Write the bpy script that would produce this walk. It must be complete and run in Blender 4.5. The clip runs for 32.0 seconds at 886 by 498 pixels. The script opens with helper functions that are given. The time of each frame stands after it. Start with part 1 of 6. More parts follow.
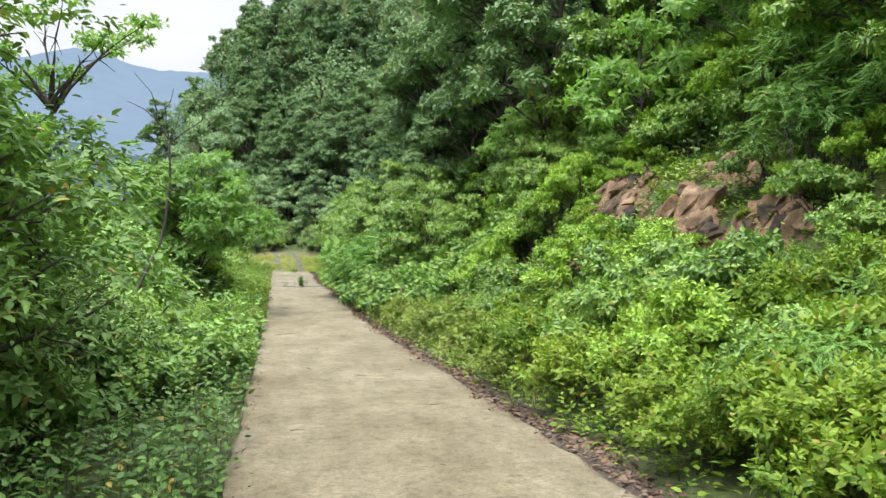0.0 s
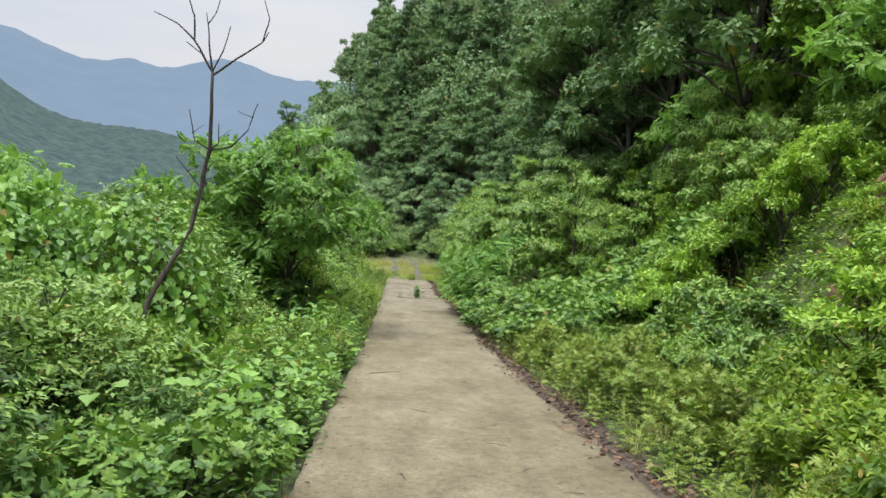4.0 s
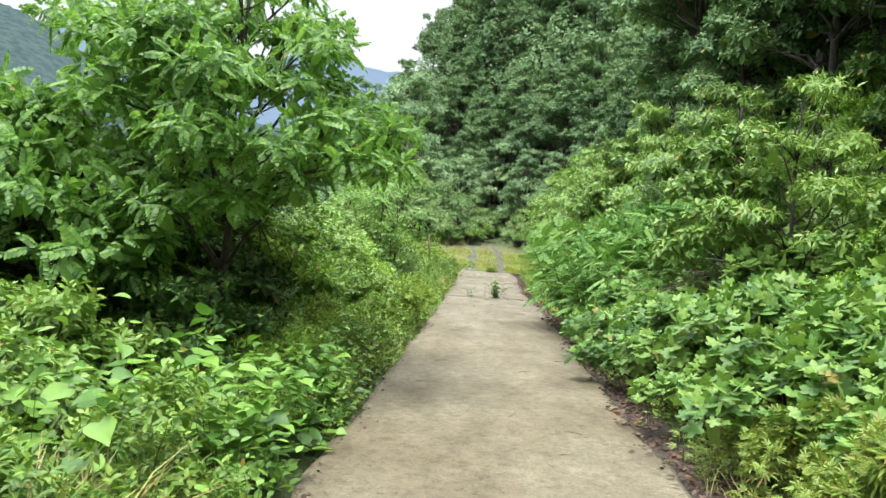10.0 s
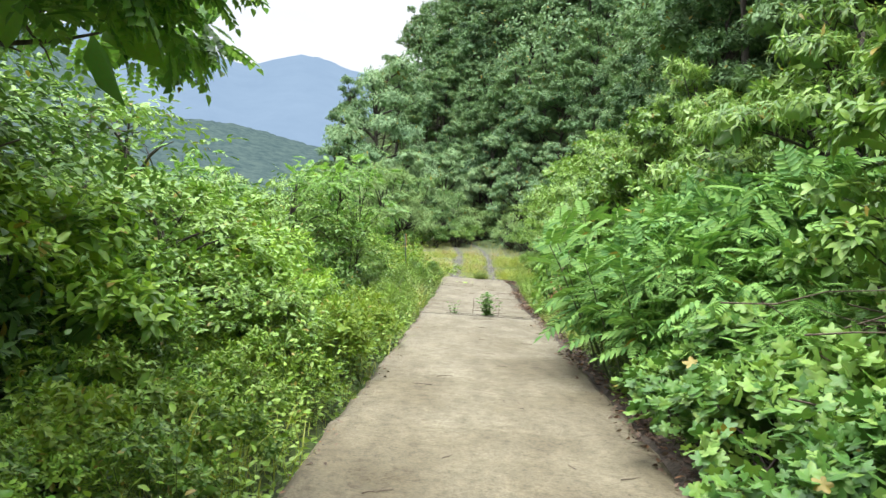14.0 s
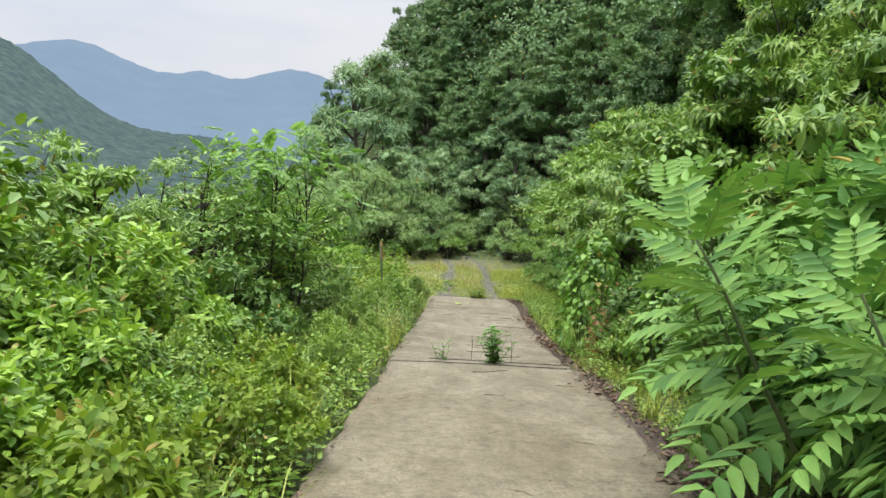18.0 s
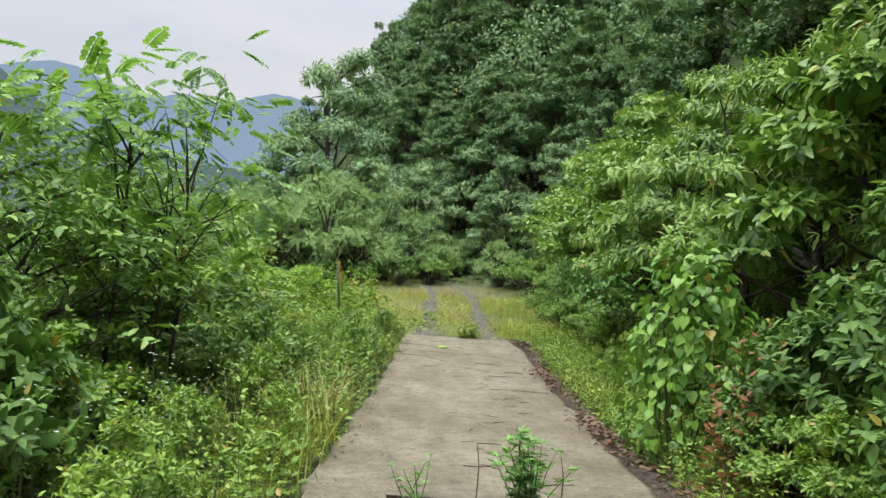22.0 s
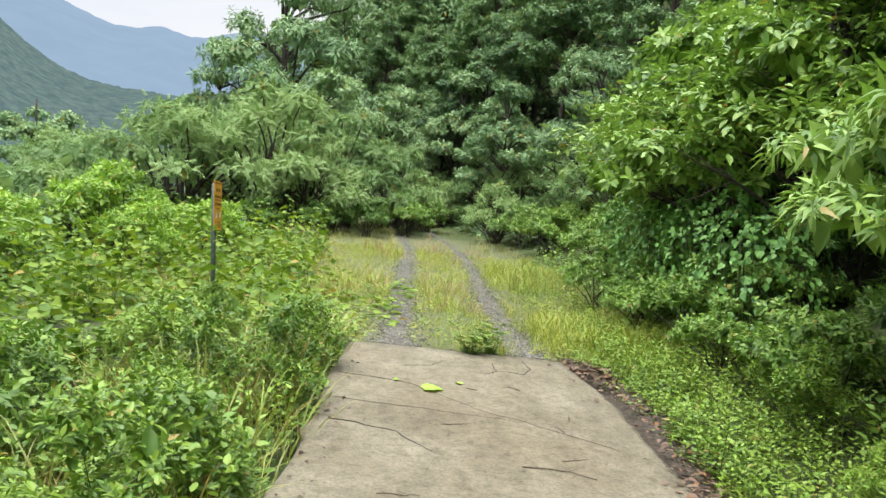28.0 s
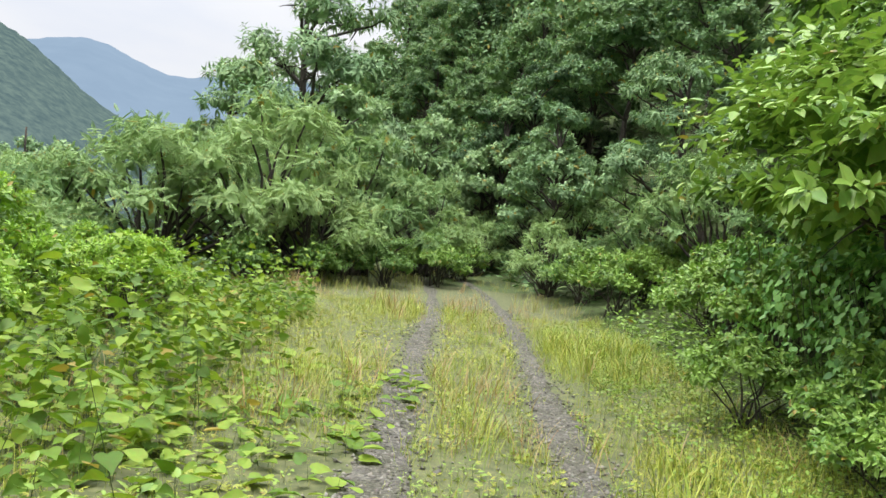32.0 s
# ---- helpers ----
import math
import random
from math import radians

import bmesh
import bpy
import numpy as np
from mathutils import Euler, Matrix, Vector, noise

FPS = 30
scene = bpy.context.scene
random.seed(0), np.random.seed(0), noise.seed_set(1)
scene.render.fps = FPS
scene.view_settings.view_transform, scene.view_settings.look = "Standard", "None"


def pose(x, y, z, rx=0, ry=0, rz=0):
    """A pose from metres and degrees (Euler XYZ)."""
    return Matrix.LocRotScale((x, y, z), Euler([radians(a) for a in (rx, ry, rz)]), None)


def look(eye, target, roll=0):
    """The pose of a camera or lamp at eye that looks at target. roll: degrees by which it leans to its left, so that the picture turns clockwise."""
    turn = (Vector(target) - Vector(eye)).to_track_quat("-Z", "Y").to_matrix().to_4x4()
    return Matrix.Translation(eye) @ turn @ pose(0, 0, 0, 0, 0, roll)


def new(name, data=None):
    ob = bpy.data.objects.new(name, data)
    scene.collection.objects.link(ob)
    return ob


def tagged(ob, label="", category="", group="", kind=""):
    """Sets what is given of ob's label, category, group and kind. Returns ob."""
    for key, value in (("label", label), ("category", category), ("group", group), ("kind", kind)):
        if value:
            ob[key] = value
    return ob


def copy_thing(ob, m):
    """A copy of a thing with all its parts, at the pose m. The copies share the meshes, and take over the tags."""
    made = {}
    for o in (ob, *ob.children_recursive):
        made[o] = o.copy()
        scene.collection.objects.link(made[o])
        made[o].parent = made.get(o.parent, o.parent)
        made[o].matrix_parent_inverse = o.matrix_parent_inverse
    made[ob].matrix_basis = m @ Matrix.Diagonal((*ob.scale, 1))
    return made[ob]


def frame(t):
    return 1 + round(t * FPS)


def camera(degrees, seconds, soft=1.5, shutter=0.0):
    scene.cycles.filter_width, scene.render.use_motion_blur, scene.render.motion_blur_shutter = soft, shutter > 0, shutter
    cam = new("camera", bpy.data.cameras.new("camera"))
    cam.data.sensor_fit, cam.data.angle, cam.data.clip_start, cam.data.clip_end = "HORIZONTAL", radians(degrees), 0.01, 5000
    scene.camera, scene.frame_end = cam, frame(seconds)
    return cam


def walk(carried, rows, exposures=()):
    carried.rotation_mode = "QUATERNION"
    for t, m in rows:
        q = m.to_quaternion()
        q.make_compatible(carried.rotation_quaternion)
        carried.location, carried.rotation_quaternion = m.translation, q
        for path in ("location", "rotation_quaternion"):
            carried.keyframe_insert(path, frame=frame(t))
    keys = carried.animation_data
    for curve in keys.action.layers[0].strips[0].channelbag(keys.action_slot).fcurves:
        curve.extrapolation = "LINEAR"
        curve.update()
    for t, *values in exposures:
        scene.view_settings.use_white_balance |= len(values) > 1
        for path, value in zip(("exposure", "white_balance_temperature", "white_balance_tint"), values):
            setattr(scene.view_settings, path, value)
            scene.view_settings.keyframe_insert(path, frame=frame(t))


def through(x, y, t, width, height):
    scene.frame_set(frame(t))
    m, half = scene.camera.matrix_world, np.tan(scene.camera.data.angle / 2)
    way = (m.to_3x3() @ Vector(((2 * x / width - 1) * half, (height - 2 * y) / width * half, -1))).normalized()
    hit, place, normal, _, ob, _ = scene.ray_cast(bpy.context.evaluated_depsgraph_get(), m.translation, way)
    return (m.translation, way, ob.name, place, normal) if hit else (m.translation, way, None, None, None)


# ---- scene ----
cam = camera(59.7, 32.0)
PATH = [
    (0, (-0.022, -0.398, 1.637), (0.396, 1.557, 1.649), 0.6),
    (0.5, (0.09, 0.271, 1.648), (0.495, 2.228, 1.707), 1.1),
    (1, (0.163, 0.975, 1.657), (0.567, 2.931, 1.774), 1.2),
    (1.5, (0.225, 1.686, 1.658), (0.587, 3.65, 1.773), 0.3),
    (2, (0.283, 2.375, 1.646), (0.606, 4.348, 1.67), -0.9),
    (2.5, (0.316, 3.097, 1.607), (0.629, 5.072, 1.647), 0.3),
    (3, (0.329, 3.8, 1.574), (0.593, 5.782, 1.616), 1.4),
    (3.5, (0.327, 4.504, 1.579), (0.506, 6.496, 1.611), 2.6),
    (5.5, (0.499, 7.713, 1.572), (0.511, 9.713, 1.603), 2.5),
    (6, (0.549, 8.473, 1.55), (0.537, 10.473, 1.581), 2.7),
    (6.5, (0.572, 9.285, 1.535), (0.495, 11.283, 1.58), 2.4),
    (7, (0.607, 10.124, 1.515), (0.444, 12.117, 1.574), 1.8),
    (7.5, (0.607, 10.975, 1.481), (0.444, 12.968, 1.529), 2.1),
    (8, (0.621, 11.817, 1.459), (0.458, 13.809, 1.499), 2.2),
    (8.5, (0.659, 12.595, 1.454), (0.508, 14.589, 1.495), 2.3),
    (9, (0.699, 13.4, 1.453), (0.556, 15.395, 1.479), 2.9),
    (9.5, (0.77, 14.207, 1.425), (0.641, 16.203, 1.426), 3.6),
    (10, (0.813, 14.981, 1.394), (0.698, 16.978, 1.388), 3.8),
    (10.5, (0.813, 15.737, 1.379), (0.722, 17.735, 1.373), 4.3),
    (11, (0.759, 16.481, 1.384), (0.676, 18.479, 1.378), 4.2),
    (11.5, (0.791, 17.228, 1.356), (0.71, 19.226, 1.349), 4.0),
    (12, (0.802, 18.012, 1.348), (0.726, 20.01, 1.344), 3.9),
    (12.5, (0.81, 18.815, 1.363), (0.725, 20.814, 1.363), 3.7),
    (13, (0.773, 19.611, 1.358), (0.687, 21.609, 1.364), 3.8),
    (13.5, (0.778, 20.365, 1.324), (0.694, 22.363, 1.33), 3.7),
    (15.5, (0.802, 23.661, 1.332), (0.72, 25.659, 1.345), 3.8),
    (16, (0.773, 24.461, 1.326), (0.685, 26.459, 1.347), 3.6),
    (16.5, (0.716, 25.24, 1.312), (0.643, 27.238, 1.345), 3.0),
    (17, (0.685, 26.012, 1.309), (0.62, 28.01, 1.342), 3.1),
    (17.5, (0.644, 26.807, 1.331), (0.574, 28.806, 1.366), 3.0),
    (18, (0.681, 27.604, 1.325), (0.618, 29.603, 1.365), 2.9),
    (18.5, (0.705, 28.408, 1.349), (0.636, 30.406, 1.398), 3.0),
    (19, (0.76, 29.153, 1.355), (0.681, 31.151, 1.414), 3.5),
    (19.5, (0.736, 29.902, 1.352), (0.666, 31.9, 1.415), 3.5),
    (20, (0.724, 30.647, 1.326), (0.651, 32.644, 1.394), 3.0),
    (20.5, (0.643, 31.447, 1.335), (0.584, 33.445, 1.412), 3.1),
    (21, (0.602, 32.207, 1.358), (0.558, 34.203, 1.463), 2.6),
    (21.5, (0.58, 32.99, 1.397), (0.543, 34.984, 1.55), 2.4),
    (22, (0.539, 33.794, 1.356), (0.519, 35.791, 1.467), 3.5),
    (22.5, (0.489, 34.579, 1.357), (0.494, 36.576, 1.468), 3.7),
    (23, (0.492, 35.359, 1.387), (0.487, 37.355, 1.508), 3.9),
    (23.5, (0.499, 36.124, 1.365), (0.487, 38.122, 1.458), 4.9),
    (24, (0.448, 36.872, 1.398), (0.431, 38.87, 1.485), 5.2),
    (24.5, (0.394, 37.623, 1.404), (0.368, 39.621, 1.475), 4.4),
    (26.5, (0.067, 40.504, 1.481), (0.066, 42.504, 1.506), 5.4),
    (27, (0.132, 41.294, 1.5), (0.175, 43.293, 1.529), 5.6),
    (27.5, (0.214, 42.12, 1.505), (0.264, 44.12, 1.513), 5.8),
    (28, (0.291, 42.918, 1.509), (0.344, 44.917, 1.497), 6.0),
    (28.5, (0.361, 43.68, 1.52), (0.41, 45.679, 1.501), 6.1),
    (29, (0.399, 44.397, 1.554), (0.456, 46.397, 1.548), 5.8),
    (29.5, (0.438, 45.134, 1.563), (0.479, 47.134, 1.555), 5.4),
    (30, (0.446, 45.9, 1.591), (0.449, 47.9, 1.585), 5.0),
    (30.5, (0.502, 46.622, 1.598), (0.464, 48.622, 1.61), 5.1),
    (31, (0.53, 47.352, 1.623), (0.492, 49.352, 1.653), 5.8),
    (31.5, (0.56, 48.009, 1.672), (0.504, 50.008, 1.727), 6.2),
    (32, (0.541, 48.721, 1.708), (0.472, 50.718, 1.804), 6.6),
]
walk(cam, [(t, look(eye, target, roll)) for t, eye, target, roll in PATH],
     exposures=[(0, 0.70, 6500, 10), (2, 0.38, 6500, 10), (3, 0.38, 6500, 10), (6, 0.22, 6460, 10), (7, 0.26, 6400, 10), (9, 0.60, 6330, 10), (11, 0.92, 6330, 10), (12, 0.94, 6330, 10), (13, 0.94, 6330, 10), (16, 0.46, 6450, 10), (21, 0.35, 6500, 10), (22, 0.29, 6500, 10), (23, 0.29, 6500, 10), (24, 0.46, 6500, 10), (28, 0.64, 6550, 10), (30, 0.66, 6600, 10), (32, 0.61, 6600, 10)])

# ---- world, sun, exposure ----
world = bpy.data.worlds.new("overcast_sky")
scene.world = world
world.use_nodes = True
wn, wl = world.node_tree.nodes, world.node_tree.links
wn.clear()
w_out = wn.new("ShaderNodeOutputWorld")
w_bg = wn.new("ShaderNodeBackground")
w_sky = wn.new("ShaderNodeTexSky")
w_sky.sky_type, w_sky.sun_disc = "NISHITA", False
w_sky.sun_elevation, w_sky.sun_rotation = radians(52), radians(-60)
w_co = wn.new("ShaderNodeTexCoord")
w_sep = wn.new("ShaderNodeSeparateXYZ")
wl.new(w_co.outputs["Generated"], w_sep.inputs[0])
# cloud deck: brighter towards the zenith, as an overcast sky is
w_grad = wn.new("ShaderNodeFloatCurve")
w_curve = w_grad.mapping.curves[0]
w_curve.points[0].location, w_curve.points[1].location = (0.0, 0.185), (1.0, 1.0)
w_curve.points.new(0.45, 0.235)
w_curve.points.new(0.7, 0.58)
w_grad.mapping.update()
wl.new(w_sep.outputs["Z"], w_grad.inputs["Value"])
w_amp = wn.new("ShaderNodeMath")
w_amp.operation = "MULTIPLY"
w_amp.inputs[1].default_value = 4.0
wl.new(w_grad.outputs[0], w_amp.inputs[0])
w_noise = wn.new("ShaderNodeTexNoise")
w_noise.inputs["Scale"].default_value, w_noise.inputs["Detail"].default_value = 3.2, 6
w_map = wn.new("ShaderNodeMapping")
w_map.inputs["Scale"].default_value = (1, 1, 3.5)
wl.new(w_co.outputs["Generated"], w_map.inputs["Vector"])
wl.new(w_map.outputs[0], w_noise.inputs["Vector"])
w_ramp = wn.new("ShaderNodeValToRGB")
w_ramp.color_ramp.elements[0].position, w_ramp.color_ramp.elements[1].position = 0.3, 0.72
w_ramp.color_ramp.elements[0].color = (0.80, 0.85, 0.955, 1)
w_ramp.color_ramp.elements[1].color = (0.99, 0.99, 1.0, 1)
wl.new(w_noise.outputs["Fac"], w_ramp.inputs["Fac"])
w_mul = wn.new("ShaderNodeVectorMath")
w_mul.operation = "MULTIPLY"
wl.new(w_ramp.outputs["Color"], w_mul.inputs[0])
wl.new(w_amp.outputs[0], w_mul.inputs[1])
w_sc = wn.new("ShaderNodeVectorMath")
w_sc.operation = "SCALE"
w_sc.inputs["Scale"].default_value = 0.06
wl.new(w_sky.outputs[0], w_sc.inputs[0])
w_mix = wn.new("ShaderNodeMix")
w_mix.data_type = "RGBA"
w_mix.inputs["Factor"].default_value = 0.9
wl.new(w_sc.outputs[0], w_mix.inputs["A"])
wl.new(w_mul.outputs[0], w_mix.inputs["B"])
wl.new(w_mix.outputs["Result"], w_bg.inputs["Color"])
w_bg.inputs["Strength"].default_value = 1.0
wl.new(w_bg.outputs[0], w_out.inputs["Surface"])

sun_data = bpy.data.lights.new("sun", "SUN")
sun_data.energy, sun_data.angle, sun_data.color = 1.75, radians(24), (1.0, 0.96, 0.88)
sun = new("sun", sun_data)
sun.matrix_world = look((0, 0, 50), (14, 10, 0))

# ---- materials ----


def base_material(name):
    m = bpy.data.materials.new(name)
    m.use_nodes = True
    return m, m.node_tree.nodes, m.node_tree.links, m.node_tree.nodes["Principled BSDF"]


def noise_node(n, l, scale, detail=5.0, rough=0.55, vec=None):
    t = n.new("ShaderNodeTexNoise")
    t.inputs["Scale"].default_value, t.inputs["Detail"].default_value, t.inputs["Roughness"].default_value = scale, detail, rough
    if vec is not None:
        l.new(vec, t.inputs["Vector"])
    return t


def ramp_node(n, l, fac, stops):
    r = n.new("ShaderNodeValToRGB")
    el = r.color_ramp.elements
    while len(el) < len(stops):
        el.new(0.5)
    for e, (p, c) in zip(el, stops):
        e.position, e.color = p, (*c, 1)
    l.new(fac, r.inputs["Fac"])
    return r


def mix_node(n, l, fac, a, b, blend="MIX"):
    x = n.new("ShaderNodeMix")
    x.data_type, x.blend_type = "RGBA", blend
    for sock, v in (("Factor", fac), ("A", a), ("B", b)):
        if isinstance(v, (int, float)):
            x.inputs[sock].default_value = v
        elif isinstance(v, tuple):
            x.inputs[sock].default_value = (*v, 1)
        else:
            l.new(v, x.inputs[sock])
    return x


def bump_node(n, l, height, strength, distance, target):
    b = n.new("ShaderNodeBump")
    b.inputs["Strength"].default_value, b.inputs["Distance"].default_value = strength, distance
    l.new(height, b.inputs["Height"])
    l.new(b.outputs[0], target.inputs["Normal"])


def world_pos(n):
    return n.new("ShaderNodeNewGeometry").outputs["Position"]


def leaf_material(name, dark, mid, light, dry=(0.30, 0.24, 0.05), dry_amount=0.02, through=0.16, gloss=0.42, patch=0.5, whole=0.3, spec=0.38):
    """Leaves: every leaf has its own shade; clumps shift from dark to light; light shines through."""
    m, n, l, p = base_material(name)
    geo = n.new("ShaderNodeNewGeometry")
    info = n.new("ShaderNodeObjectInfo")
    big = noise_node(n, l, patch, 3, 0.5, geo.outputs["Position"])
    add = n.new("ShaderNodeMath")
    add.operation = "MULTIPLY_ADD"
    l.new(geo.outputs["Random Per Island"], add.inputs[0])
    add.inputs[1].default_value = 0.92 - whole
    l.new(big.outputs["Fac"], add.inputs[2])
    add2 = n.new("ShaderNodeMath")
    add2.operation = "MULTIPLY_ADD"
    l.new(info.outputs["Random"], add2.inputs[0])
    add2.inputs[1].default_value = whole
    l.new(add.outputs[0], add2.inputs[2])
    r = ramp_node(n, l, add2.outputs[0], [(0.35, dark), (0.85, mid), (1.3 / 1.35, light)])
    fine = noise_node(n, l, 35, 2, 0.5, geo.outputs["Position"])
    col = mix_node(n, l, 0.25, r.outputs["Color"], fine.outputs["Color"], "SOFT_LIGHT")
    # a few yellowed leaves
    dr = n.new("ShaderNodeMath")
    dr.operation = "GREATER_THAN"
    dr.inputs[1].default_value = 1.0 - dry_amount
    wn2 = n.new("ShaderNodeTexWhiteNoise")
    wn2.noise_dimensions = "1D"
    l.new(geo.outputs["Random Per Island"], wn2.inputs["W"])
    l.new(wn2.outputs["Value"], dr.inputs[0])
    col2 = mix_node(n, l, dr.outputs[0], col.outputs["Result"], dry)
    l.new(col2.outputs["Result"], p.inputs["Base Color"])
    p.inputs["Roughness"].default_value = gloss
    p.inputs["Specular IOR Level"].default_value = spec
    tr = n.new("ShaderNodeBsdfTranslucent")
    yel = mix_node(n, l, 0.6, col2.outputs["Result"], (1.0, 1.0, 0.35), "MULTIPLY")
    bright = n.new("ShaderNodeVectorMath")
    bright.operation = "SCALE"
    bright.inputs["Scale"].default_value = 1.35
    l.new(yel.outputs["Result"], bright.inputs[0])
    l.new(bright.outputs[0], tr.inputs["Color"])
    mx = n.new("ShaderNodeMixShader")
    mx.inputs[0].default_value = through
    l.new(p.outputs[0], mx.inputs[1])
    l.new(tr.outputs[0], mx.inputs[2])
    l.new(mx.outputs[0], n["Material Output"].inputs["Surface"])
    return m


def bark_material(name, a, b, scale=14):
    m, n, l, p = base_material(name)
    pos = world_pos(n)
    mp = n.new("ShaderNodeMapping")
    mp.inputs["Scale"].default_value = (1, 1, 0.25)
    l.new(pos, mp.inputs["Vector"])
    t = noise_node(n, l, scale, 6, 0.65, mp.outputs[0])
    r = ramp_node(n, l, t.outputs["Fac"], [(0.35, a), (0.68, b)])
    l.new(r.outputs["Color"], p.inputs["Base Color"])
    p.inputs["Roughness"].default_value = 0.9
    bump_node(n, l, t.outputs["Fac"], 0.6, 0.02, p)
    return m


def simple_material(name, a, b, scale=20, rough=0.7, metal=0.0, bump=0.2):
    m, n, l, p = base_material(name)
    t = noise_node(n, l, scale, 5, 0.6, world_pos(n))
    r = ramp_node(n, l, t.outputs["Fac"], [(0.35, a), (0.7, b)])
    l.new(r.outputs["Color"], p.inputs["Base Color"])
    p.inputs["Roughness"].default_value, p.inputs["Metallic"].default_value = rough, metal
    bump_node(n, l, t.outputs["Fac"], bump, 0.01, p)
    return m


# haze greyed into leaf colours: slight in forest, strong in far trees and bushes
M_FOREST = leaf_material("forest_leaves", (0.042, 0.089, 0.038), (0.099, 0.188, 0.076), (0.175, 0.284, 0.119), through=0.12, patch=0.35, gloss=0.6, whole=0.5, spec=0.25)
M_FAR_HAZE = leaf_material("far_leaves_hazed", (0.105, 0.191, 0.098), (0.192, 0.311, 0.152), (0.285, 0.405, 0.205), through=0.12, patch=0.3, gloss=0.7, whole=0.5, spec=0.2)
M_BUSH_HAZE = leaf_material("bush_leaves_hazed", (0.115, 0.205, 0.086), (0.198, 0.32, 0.128), (0.286, 0.407, 0.166), through=0.15, patch=0.4, gloss=0.7, whole=0.5, spec=0.2)
M_LANCE = leaf_material("lance_leaves", (0.054, 0.119, 0.024), (0.136, 0.255, 0.048), (0.253, 0.397, 0.081), patch=0.6)
# bramble green, also painting shade into dark shrubs, trees and the first herbs
M_BRAMBLE_SHADE = leaf_material("bramble_and_shaded_leaves", (0.034, 0.080, 0.018), (0.076, 0.158, 0.034), (0.135, 0.240, 0.056), patch=0.5, gloss=0.55, spec=0.28)
M_TREE = leaf_material("tree_leaves", (0.049, 0.122, 0.027), (0.128, 0.264, 0.056), (0.224, 0.392, 0.088), patch=0.6, through=0.36, dry_amount=0.003)
M_SHRUB = leaf_material("shrub_leaves", (0.048, 0.113, 0.023), (0.127, 0.243, 0.047), (0.229, 0.366, 0.074), patch=0.6)
M_LIGHT = leaf_material("young_shrub_leaves", (0.077, 0.166, 0.021), (0.176, 0.327, 0.040), (0.308, 0.473, 0.068), patch=0.6, through=0.22)
M_PINNATE = leaf_material("pinnate_leaves", (0.048, 0.13, 0.03), (0.108, 0.24, 0.055), (0.192, 0.348, 0.079), patch=0.8, dry_amount=0.004, gloss=0.6, spec=0.25)
M_KUDZU = leaf_material("broad_vine_leaves", (0.052, 0.13, 0.02), (0.109, 0.24, 0.034), (0.194, 0.355, 0.054), patch=0.9, gloss=0.4, dry_amount=0.012)
M_BRIGHT = leaf_material("bright_vine_leaves", (0.049, 0.116, 0.009), (0.122, 0.220, 0.018), (0.208, 0.306, 0.032), patch=0.9, gloss=0.6, through=0.26)
M_DEEP = leaf_material("deep_green_vine_leaves", (0.056, 0.151, 0.039), (0.115, 0.265, 0.064), (0.203, 0.399, 0.099), patch=0.9, gloss=0.5, dry_amount=0.008)
M_LOBED = leaf_material("lobed_leaves", (0.049, 0.134, 0.027), (0.115, 0.233, 0.043), (0.198, 0.327, 0.063), patch=0.9, gloss=0.45, dry_amount=0.004)
M_HERB = leaf_material("herb_leaves", (0.051, 0.121, 0.015), (0.124, 0.238, 0.030), (0.228, 0.352, 0.052), patch=0.8)
M_GRASS = leaf_material("grass_blades", (0.111, 0.189, 0.023), (0.222, 0.307, 0.038), (0.366, 0.401, 0.065), dry=(0.42, 0.30, 0.10), dry_amount=0.05, patch=0.5, gloss=0.5)
M_DRYGRASS = leaf_material("dry_grass_blades", (0.12, 0.17, 0.030), (0.23, 0.28, 0.060), (0.35, 0.36, 0.12), dry=(0.40, 0.28, 0.12), dry_amount=0.12, patch=0.4, gloss=0.55)
M_SEED = leaf_material("reddish_seed_grass", (0.17, 0.15, 0.05), (0.30, 0.24, 0.09), (0.40, 0.30, 0.15), dry=(0.36, 0.20, 0.10), dry_amount=0.2, patch=0.4, gloss=0.6)
M_MUGWORT = leaf_material("mugwort_leaves", (0.075, 0.148, 0.022), (0.158, 0.262, 0.038), (0.262, 0.352, 0.064), dry=(0.34, 0.27, 0.08), dry_amount=0.06, patch=0.7)
M_LITTER = leaf_material("dead_leaf_litter", (0.045, 0.028, 0.018), (0.10, 0.062, 0.040), (0.19, 0.125, 0.085), dry=(0.22, 0.11, 0.05), dry_amount=0.1, through=0.05, gloss=0.7)
M_FLOWER = leaf_material("white_petals", (0.55, 0.55, 0.50), (0.7, 0.7, 0.66), (0.8, 0.8, 0.78), dry_amount=0.0, through=0.3)
M_RED = leaf_material("withered_red_leaves", (0.14, 0.05, 0.025), (0.24, 0.10, 0.05), (0.30, 0.16, 0.08), dry_amount=0.0, through=0.3)
M_STEM = bark_material("green_stems", (0.05, 0.075, 0.025), (0.10, 0.13, 0.045), 25)
M_BARK = bark_material("grey_brown_bark", (0.022, 0.017, 0.013), (0.085, 0.070, 0.056))
M_DEADWOOD = bark_material("dead_bark", (0.018, 0.014, 0.012), (0.085, 0.066, 0.056), 22)
M_TWIG = bark_material("dry_twigs", (0.06, 0.042, 0.032), (0.17, 0.12, 0.09), 40)
M_SAWN = simple_material("grey_stake", (0.10, 0.09, 0.075), (0.20, 0.19, 0.17), 30)
M_PIPE = simple_material("weathered_green_pipe", (0.035, 0.055, 0.045), (0.09, 0.11, 0.09), 25, 0.5, 0.3)
